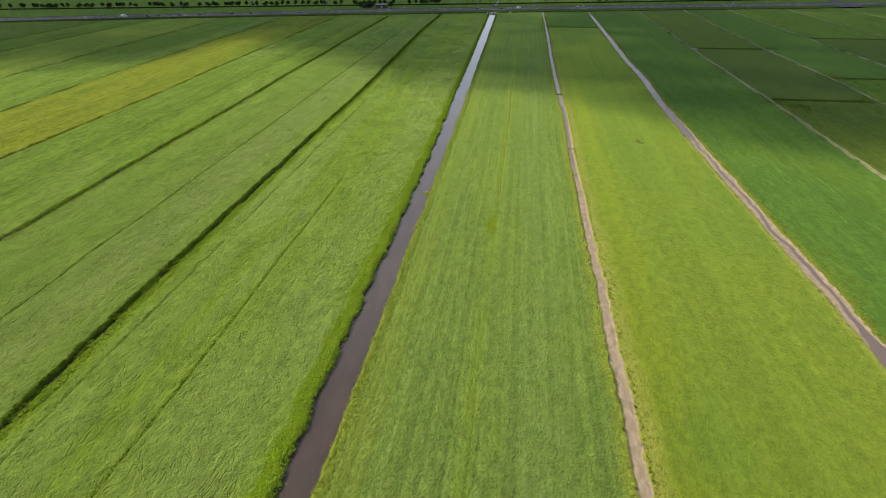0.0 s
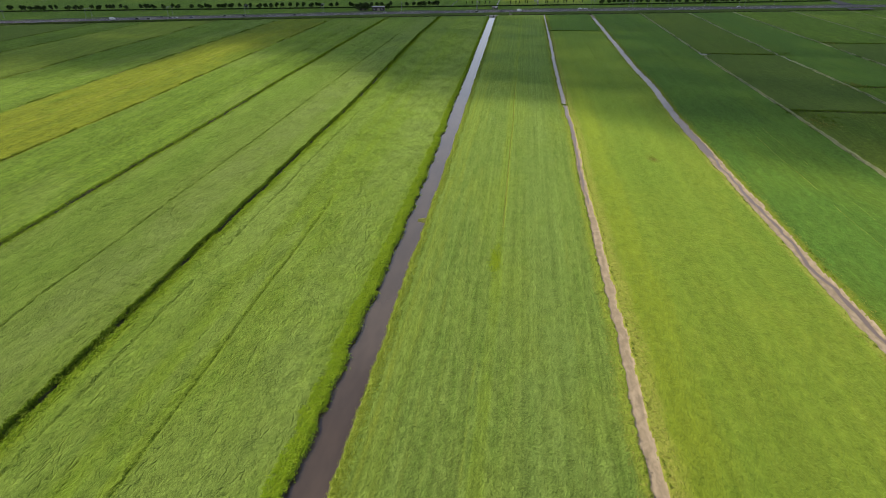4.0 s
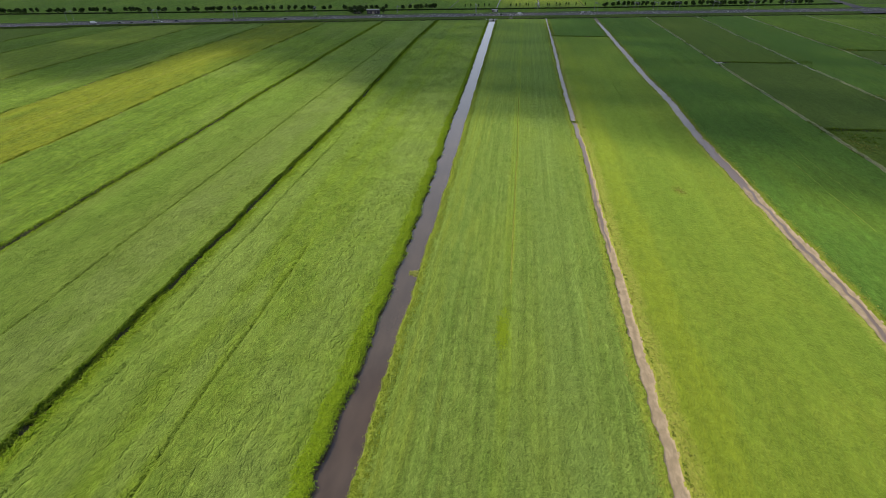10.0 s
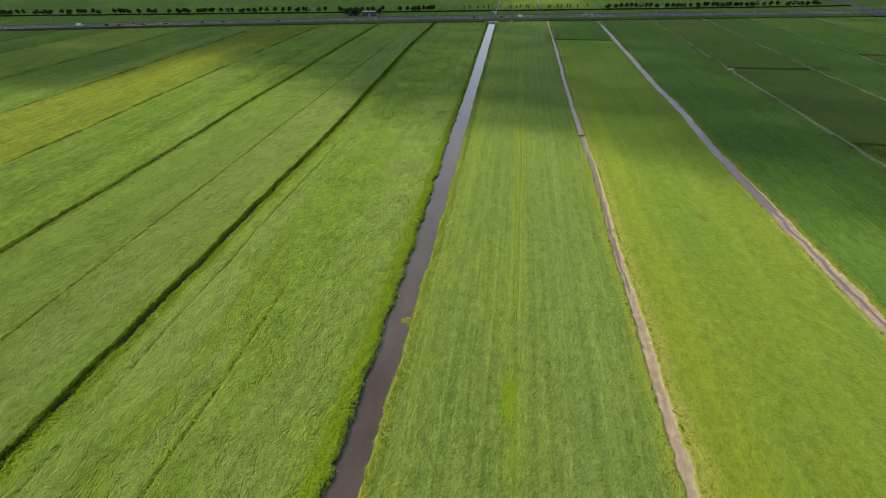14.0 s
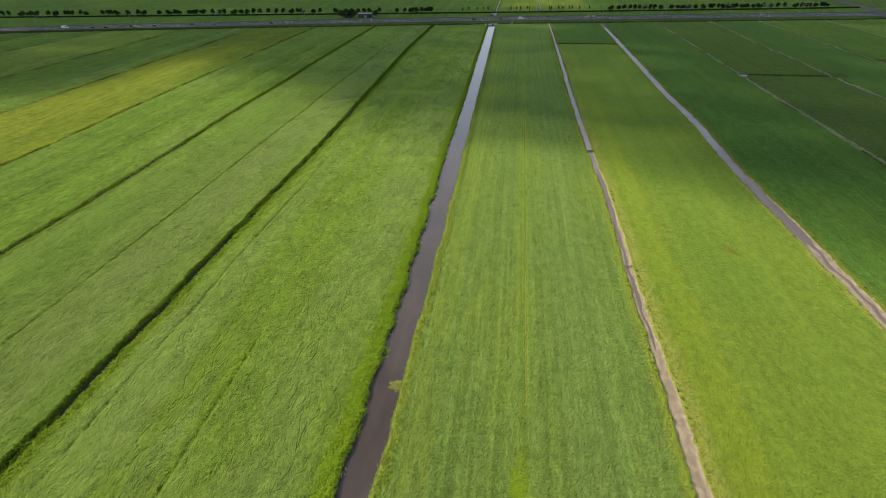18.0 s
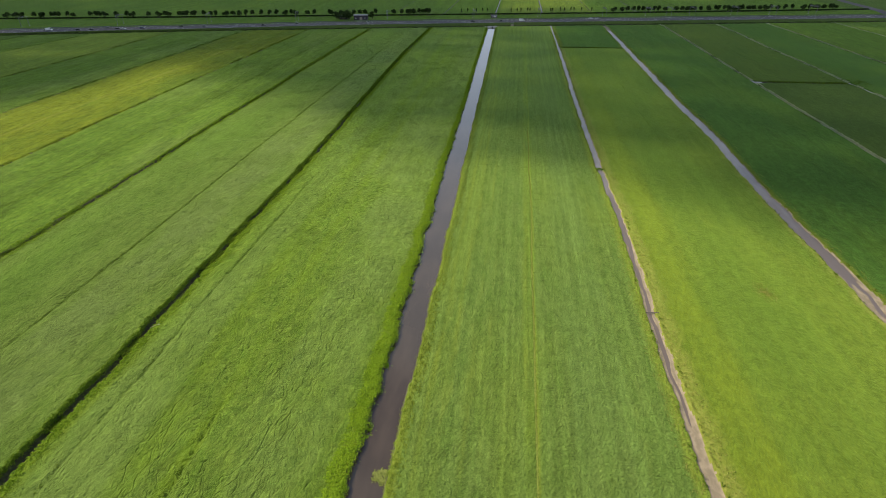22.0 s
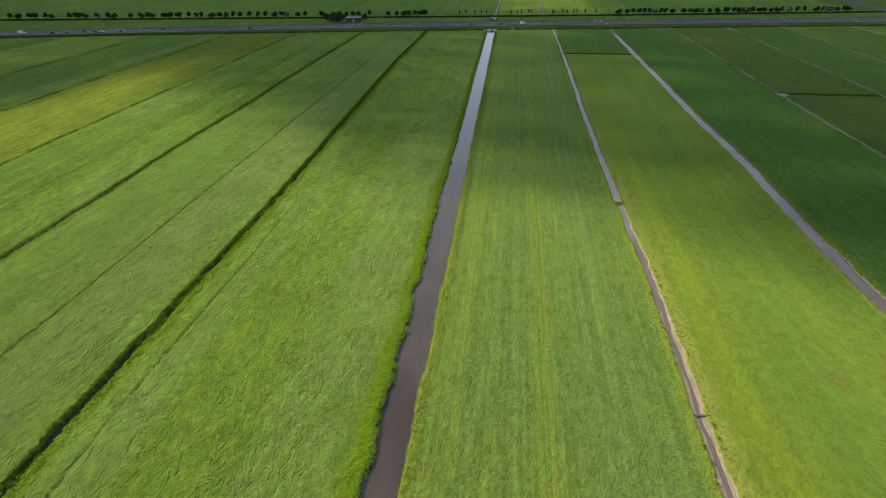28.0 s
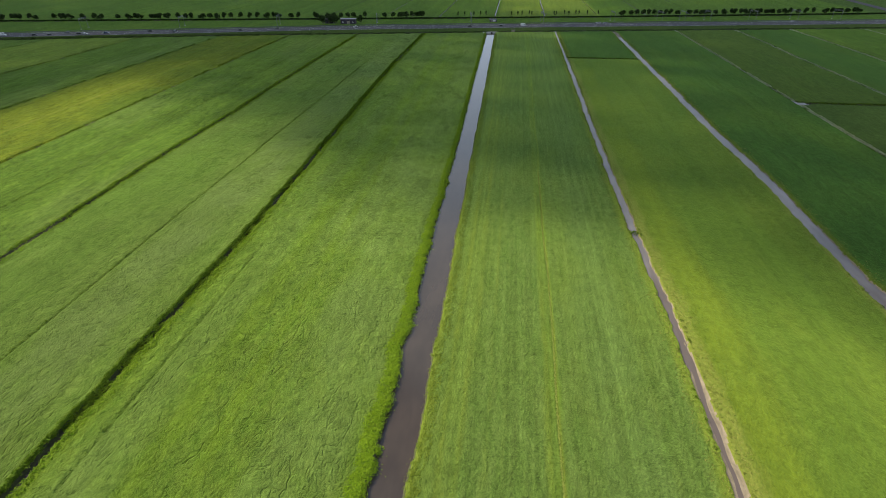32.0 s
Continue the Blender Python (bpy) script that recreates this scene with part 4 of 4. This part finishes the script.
for k, wx in enumerate((-65, -59, -50, -44, -39, -15, -9, -5, 2, 4, 25, 27, 35, 39, 46, 49, 57, 67)):
    wx = wx * 0.985 - 3.0
    m = pose(wx, hedge_y(wx) + 9 + rng.uniform(-2, 4), 0, 0, 0, rng.uniform(0, 360)) @ Matrix.Scale(1.5, 4)
    t = copy_thing(sapling, m) if k else sapling
    t.matrix_basis = m
    tagged(t, group="young trees in the far field")
big = tree("broadleaf_tree", 6.6, 3.2, 2.9, 0.3, 95, 800, 0.36, "dense dark green tree beside a barn")
big.matrix_basis = pose(-179, 615, 0.1)
for wx, wy in ((-166.5, 610.0), (-145.5, 618.0), (-172.0, 622.0), (-168.0, 620.0), (-176.0, 610.6), (-170.5, 611.0)):
    copy_thing(big, pose(wx, wy, 0.1, 0, 0, wx * 7))

# low hedge on the ditch edge under the willows
x = np.concatenate([np.linspace(-700, 345, 9000)])
rng2 = np.random.default_rng(9)
x = x + rng2.normal(0, 0.3, len(x))
y = hedge_y(x) - 1.0 + rng2.normal(0, 0.7, len(x))
blades("hedge_row", x, y, on_ground(x, y), np.full(len(x), 0.9), 0.35, 4, 0.3, M_LEAF, "low dark hedge along a ditch", "hedge", 0.6, 7)
x = np.linspace(-700, 345, 8000) + rng2.normal(0, 0.3, 8000)
y = dike_y(x) + 1.2 + rng2.normal(0, 0.9, 8000)
blades("dike_foot_reeds", x, y, on_ground(x, y), np.full(len(x), 0.6), 0.25, 4, 0.25, M_LEAF, "dark reeds in the ditch at the dike foot", "bank plants", 0.6, 8)


# road on the dike
def road_strip(name, off0, off1, z, mat, label, x0=-1500, x1=420, step=12.0, parent=None):
    x = np.arange(x0, x1 + step, step)
    gx = np.stack([x, x], 0)
    gy = np.stack([road_y(x) + off0, road_y(x) + off1], 0)
    me = grid_mesh(name, gx, gy, np.full_like(gx, z))
    me.materials.append(mat)
    ob = new(name, me)
    if parent:
        ob.parent = parent
        return ob
    return tagged(ob, label, "road", kind="structure")


def road_turn(x):
    return math.degrees(math.atan2(road_y(x + 5.0) - road_y(x - 5.0), 10.0))


road = road_strip("road", 0, 20, 1.05, M_ASPHALT, "grey asphalt dike road with white lines")
for off in (0.5, 9.6, 19.3):
    road_strip("edge_line", off, off + 0.22, 1.056, M_LINE, "", parent=road)
dash = raw_mesh("lane_dash", [(-1.5, -0.08, 0), (1.5, -0.08, 0), (1.5, 0.08, 0), (-1.5, 0.08, 0)], [(0, 1, 2, 3)], M_LINE)
for i in range(75):
    wx = -560 + i * 12.0
    for off in (5.0, 14.6):
        d = new("lane_dash", dash)
        d.parent = road
        d.matrix_basis = pose(wx, road_y(wx) + off, 1.057, 0, 0, road_turn(wx))


# guard rail on the far road edge
rail = thing("guard_rail")
tagged(rail, "long galvanised steel guard rail along the dike road", "guard rail")
bm = bmesh.new()
for i in range(112):
    x0, x1 = -540 + i * 8.0, -540 + (i + 1) * 8.0
    y0, y1 = road_y(x0) + 21, road_y(x1) + 21
    v = [bm.verts.new(p) for p in ((x0, y0, 1.45), (x1, y1, 1.45), (x1, y1, 1.78), (x0, y0, 1.78), (x0, y0 + 0.08, 1.45), (x1, y1 + 0.08, 1.45), (x1, y1 + 0.08, 1.78), (x0, y0 + 0.08, 1.78))]
    for q in ((0, 1, 2, 3), (5, 4, 7, 6), (3, 2, 6, 7), (1, 0, 4, 5)):
        bm.faces.new([v[k] for k in q])
part("beam", bm, M_STEEL, rail)
post_mesh = None
for i in range(113):
    wx = -540 + i * 8.0
    if post_mesh is None:
        bm = box(bmesh.new(), -0.05, 0.05, 0.0, 0.12, -0.3, 0.75)
        o = part("post", bm, M_STEEL, rail)
        post_mesh = o.data
    else:
        o = new("post", post_mesh)
        o.parent = rail
    o.matrix_basis = pose(wx, road_y(wx) + 21.1, 1.0, 0, 0, road_turn(wx))


def car(name, paint, van=False, label=""):
    t = thing(name)
    length, wide = (5.6, 2.0) if van else (4.4, 1.78)
    h = length / 2
    bm = bmesh.new()
    if van:
        out = [(-h, 0.35), (h, 0.35), (h, 1.0), (h - 0.5, 1.25), (h - 1.2, 2.2), (h - 1.6, 2.4), (-h + 0.05, 2.4), (-h, 2.2)]
    else:
        out = [(-h, 0.3), (h, 0.3), (h, 0.65), (h - 0.25, 0.8), (h - 1.15, 0.92), (-h + 0.5, 0.98), (-h, 0.9)]
    prism(bm, out, -wide / 2, wide / 2)
    bmesh.ops.bevel(bm, geom=bm.edges[:], offset=0.05, segments=1, affect="EDGES")
    part("body", bm, paint, t)
    if van:
        part("windscreen", prism(bmesh.new(), [(h - 0.52, 1.3), (h - 0.48, 1.3), (h - 1.14, 2.15), (h - 1.18, 2.15)], -0.8, 0.8), M_GLASS, t)
        for sx in (-1.01, 0.99):
            part("side_window", box(bmesh.new(), sx, sx + 0.02, h - 2.2, h - 1.3, 1.4, 2.0), M_GLASS, t)
    else:
        cab = prism(bmesh.new(), [(h - 1.2, 0.9), (h - 1.9, 1.42), (-h + 1.0, 1.45), (-h + 0.35, 0.96)], -0.72, 0.72)
        part("cabin_glass", cab, M_GLASS, t)
        part("roof", box(bmesh.new(), -0.70, 0.70, -h + 1.0, h - 1.92, 1.44, 1.50, 0.02), paint, t)
    for sx in (-1, 1):
        for sy in (h - 0.85, -h + 0.8):
            part("wheel", rod(bmesh.new(), (sx * (wide / 2 - 0.2), sy, 0.32), (sx * (wide / 2 + 0.02), sy, 0.32), 0.32, seg=12), M_RUBBER, t)
        part("headlight", box(bmesh.new(), sx * 0.6 - 0.15, sx * 0.6 + 0.15, h - 0.02, h + 0.02, 0.55, 0.68), M_LAMPWHITE, t)
        part("tail_light", box(bmesh.new(), sx * 0.7 - 0.1, sx * 0.7 + 0.1, -h - 0.02, -h + 0.02, 0.62, 0.85), M_LAMPRED, t)
    return tagged(t, label, "van" if van else "car")


PAINT = {c: plain(c + "_car_paint", v, 0.3, 0.2, 0.5, 0.03) for c, v in (("black", (0.02, 0.02, 0.022)), ("grey", (0.12, 0.125, 0.13)), ("silver", (0.4, 0.41, 0.42)), ("blue", (0.03, 0.05, 0.12)), ("white", (0.6, 0.6, 0.6)))}
cars = {c: car("car", p, False, c + " passenger car on the dike road") for c, p in PAINT.items()}
van = car("van", PAINT["white"], True, "white delivery van on the dike road")
order = ((-394, 7, "van"), (-370, 4, "black"), (-360, 4, "black"), (-354, 13, "grey"), (-342, 7, "black"), (-336, 4, "silver"), (-323, 7, "blue"), (-295, 12, "black"), (-277, 12, "black"), (-274, 7, "grey"), (-227, 7, "black"), (-202, 12, "grey"),
         (-142, 12, "silver"), (-50, 7, "black"), (-25, 7, "black"), (-7, 7, "van"), (55, 17, "white"), (61, 17, "white"), (220, 17, "silver"))
placed = set()
for wx, off, kind_of in order:
    src = van if kind_of == "van" else cars[kind_of]
    m = pose(wx, road_y(wx) + off, 1.05, 0, 0, road_turn(wx) + (-90 if off < 9 else 90)) @ Matrix.Scale(0.9, 4)
    if kind_of in placed:
        copy_thing(src, m)
    else:
        placed.add(kind_of)
        src.matrix_basis = m


# steel portals over the grass strip
def portal():
    t = thing("portal_mast")
    for py in (0.0, 11.0):
        part("pole", rod(bmesh.new(), (0, py, -0.3), (0, py, 8.2), 0.15, 0.11), M_MAST, t)
        part("footing", box(bmesh.new(), -0.35, 0.35, py - 0.35, py + 0.35, -0.3, 0.25, 0.03), M_CONCRETE, t)
        for dz in (6.0, 7.2):
            part("bracket_arm", rod(bmesh.new(), (0, py, dz), (2.2, py, dz + 0.35), 0.06), M_MAST, t)
        part("insulator", rod(bmesh.new(), (2.2, py, 6.1), (2.2, py, 6.8), 0.09), M_MAST, t)
    for z in (7.2, 8.0):
        part("beam", box(bmesh.new(), -0.1, 0.1, 0, 11, z - 0.07, z + 0.07), M_MAST, t)
    for i in range(10):
        part("brace", rod(bmesh.new(), (0, i * 1.1, 7.2 if i % 2 else 8.0), (0, (i + 1) * 1.1, 8.0 if i % 2 else 7.2), 0.05, seg=6), M_MAST, t)
    return tagged(t, "grey steel portal mast with lattice crossbeam", "mast", "portal masts along the dike")


pm = portal()
for k, wx in enumerate((-520, -440, -363, -288, -211, -130, -51, 10, 71, 112, 132, 154, 194, 231, 269)):
    m = pose(wx, dike_y(wx) + 47, 0.1, 0, 0, 10)
    t = copy_thing(pm, m) if k else pm
    t.matrix_basis = m


# barn and shed behind the road
def barn(name, w, d, wall_h, ridge, roof_mat, label):
    t = thing(name)
    part("wall", box(bmesh.new(), 0, w, 0, d, -0.2, wall_h), M_BRICK, t)
    part("roof", prism(bmesh.new(), [(-0.35, wall_h), (d + 0.35, wall_h), (d + 0.35, wall_h + 0.25), (d / 2, ridge), (-0.35, wall_h + 0.25)], -0.35, w + 0.35), roof_mat, t)
    door = part("door", box(bmesh.new(), w * 0.42, w * 0.62, -0.05, 0.02, 0, 2.4), M_WOOD, t, "grey wooden barn door")
    part("handle", box(bmesh.new(), w * 0.6, w * 0.61, -0.09, -0.05, 1.0, 1.2), M_STEEL, door)
    for wx in (0.15, 0.82):
        win = part("window", box(bmesh.new(), w * wx - 0.5, w * wx + 0.5, -0.05, 0.02, 1.1, 2.0), M_WHITE, t)
        part("pane", box(bmesh.new(), w * wx - 0.42, w * wx + 0.42, -0.07, -0.05, 1.18, 1.92), M_GLASS, win)
    return tagged(t, label, "barn")


barn("barn", 12.5, 6, 3.7, 4.3, M_ROOF, "low dark brick barn with pale sheet roof").matrix_basis = pose(-161.5, 612.5, 0.1, 0, 0, 6)
barn("shed", 7.0, 5, 3.1, 3.8, M_TILE, "small dark shed with dark roof among trees").matrix_basis = pose(-176, 614, 0.1, 0, 0, 6)

# pump hut where the canal passes under
hut = thing("pump_hut", (-35.5, 636, 0.1), 8)
tagged(hut, "small dark pump hut with grey flat roof over the canal culvert", "hut")
part("wall", box(bmesh.new(), 0, 5.6, 0, 3, 0, 2.2), M_BRICK, hut)
part("roof", box(bmesh.new(), -0.3, 5.9, -0.3, 3.3, 2.2, 2.45, 0.04), M_ROOF, hut, "grey flat roof")
part("door", box(bmesh.new(), 0.5, 1.4, -0.05, 0.0, 0, 2.0), M_WOOD, hut)
part("shutter", box(bmesh.new(), 2.2, 4.8, -0.06, 0.0, 0.6, 1.9), M_CONCRETE, hut)

# sluice frame and sign post at the dike foot
sl = thing("sluice_frame", (-16.3, 587.0, 0.0), 8)
tagged(sl, "small steel sluice frame at the dike foot", "sluice")
for sx in (0, 2.6):
    part("post", box(bmesh.new(), sx - 0.12, sx + 0.12, -0.12, 0.12, -0.6, 2.6), M_STEEL, sl)
part("crossbeam", box(bmesh.new(), -0.12, 2.72, -0.1, 0.1, 2.4, 2.62), M_STEEL, sl)
part("sluice_gate", box(bmesh.new(), 0.12, 2.48, -0.05, 0.05, -0.6, 1.2), M_WOOD, sl)
part("spindle", rod(bmesh.new(), (1.3, 0, 1.2), (1.3, 0, 2.9), 0.05), M_STEEL, sl)
sp = thing("marker_post", (-37.3, 573.5, 0))
tagged(sp, "white marker board on a short post by the canal", "sign")
part("post", rod(bmesh.new(), (0, 0, -0.2), (0, 0, 1.2), 0.05), M_WOOD, sp)
part("board", box(bmesh.new(), -0.45, 0.45, -0.06, -0.02, 0.7, 1.3), M_WHITE, sp)
cv = thing("culvert", (-31.5, 580.5, 0), 9)
tagged(cv, "concrete culvert headwall at the end of the canal", "culvert")
part("headwall", box(bmesh.new(), -4.2, 4.2, 0, 0.5, -1.4, 0.45, 0.04), M_CONCRETE, cv)
part("pipe_mouth", rod(bmesh.new(), (0, -0.05, -0.55), (0, 0.2, -0.55), 0.7, seg=20), M_RUBBER, cv)

# plank over the muddy ditch, a choked spot further on, and a bleached branch in the field ditch
pl = thing("ditch_plank", (19.4, 185.2, -0.02), 4)
tagged(pl, "dark weathered plank laid across the muddy ditch", "plank")
part("board", box(bmesh.new(), -1.3, 1.3, -0.14, 0.14, 0.0, 0.06, 0.012), M_OLDWOOD, pl)
for sx in (-1.1, 1.1):
    part("cleat", box(bmesh.new(), sx - 0.06, sx + 0.06, -0.17, 0.17, -0.08, 0.0), M_OLDWOOD, pl)
rng2 = np.random.default_rng(171)
y = rng2.normal(261.8, 0.8, 22)
x = rill_x(y) + rng2.normal(0.2, 0.7, 22)
foliage("rush_clumps", x, y, np.maximum(on_ground(x, y), RILL_Z), np.full(22, 0.4), 0.36, 14, 0.3, M_HERB, "green rushes choking a muddy ditch", "bank plants", 0.8, 0.25, 172)
br = thing("fallen_branch", (-76.7, 169.3, -0.12), 40)
tagged(br, "bleached grey branch lying in the field ditch", "branch")
bm = rod(bmesh.new(), (-1.0, 0, 0), (0.9, 0.15, 0.25), 0.07, 0.04, 6)
rod(bm, (0.2, 0.09, 0.14), (0.8, -0.4, 0.35), 0.04, 0.02, 5)
part("limb", bm, M_BLEACHED, br)
x, y = rng2.normal(44.2, 0.8, 140), rng2.normal(195.3, 1.4, 140)
foliage("worn_grass_patch", x, y, on_ground(x, y), np.full(140, 0.03), 0.24, 6, 0.35, M_DRYTUFT, "small worn straw-coloured patch in short grass", "grass", 0.15, 0.4, 173)

# side road beyond the dike at the eastern end
me = raw_mesh("side_road", [(318, 640, 1.06), (345, 646, 1.06), (352, 720, 0.25), (375, 900, 0.25), (420, 1500, 0.25), (412, 1500, 0.25), (366, 900, 0.25), (342, 720, 0.25)], [(0, 1, 2, 7), (7, 2, 3, 6), (6, 3, 4, 5)], M_ASPHALT)
tagged(new("side_road", me), "grey side road leaving the dike road", "road", kind="structure")


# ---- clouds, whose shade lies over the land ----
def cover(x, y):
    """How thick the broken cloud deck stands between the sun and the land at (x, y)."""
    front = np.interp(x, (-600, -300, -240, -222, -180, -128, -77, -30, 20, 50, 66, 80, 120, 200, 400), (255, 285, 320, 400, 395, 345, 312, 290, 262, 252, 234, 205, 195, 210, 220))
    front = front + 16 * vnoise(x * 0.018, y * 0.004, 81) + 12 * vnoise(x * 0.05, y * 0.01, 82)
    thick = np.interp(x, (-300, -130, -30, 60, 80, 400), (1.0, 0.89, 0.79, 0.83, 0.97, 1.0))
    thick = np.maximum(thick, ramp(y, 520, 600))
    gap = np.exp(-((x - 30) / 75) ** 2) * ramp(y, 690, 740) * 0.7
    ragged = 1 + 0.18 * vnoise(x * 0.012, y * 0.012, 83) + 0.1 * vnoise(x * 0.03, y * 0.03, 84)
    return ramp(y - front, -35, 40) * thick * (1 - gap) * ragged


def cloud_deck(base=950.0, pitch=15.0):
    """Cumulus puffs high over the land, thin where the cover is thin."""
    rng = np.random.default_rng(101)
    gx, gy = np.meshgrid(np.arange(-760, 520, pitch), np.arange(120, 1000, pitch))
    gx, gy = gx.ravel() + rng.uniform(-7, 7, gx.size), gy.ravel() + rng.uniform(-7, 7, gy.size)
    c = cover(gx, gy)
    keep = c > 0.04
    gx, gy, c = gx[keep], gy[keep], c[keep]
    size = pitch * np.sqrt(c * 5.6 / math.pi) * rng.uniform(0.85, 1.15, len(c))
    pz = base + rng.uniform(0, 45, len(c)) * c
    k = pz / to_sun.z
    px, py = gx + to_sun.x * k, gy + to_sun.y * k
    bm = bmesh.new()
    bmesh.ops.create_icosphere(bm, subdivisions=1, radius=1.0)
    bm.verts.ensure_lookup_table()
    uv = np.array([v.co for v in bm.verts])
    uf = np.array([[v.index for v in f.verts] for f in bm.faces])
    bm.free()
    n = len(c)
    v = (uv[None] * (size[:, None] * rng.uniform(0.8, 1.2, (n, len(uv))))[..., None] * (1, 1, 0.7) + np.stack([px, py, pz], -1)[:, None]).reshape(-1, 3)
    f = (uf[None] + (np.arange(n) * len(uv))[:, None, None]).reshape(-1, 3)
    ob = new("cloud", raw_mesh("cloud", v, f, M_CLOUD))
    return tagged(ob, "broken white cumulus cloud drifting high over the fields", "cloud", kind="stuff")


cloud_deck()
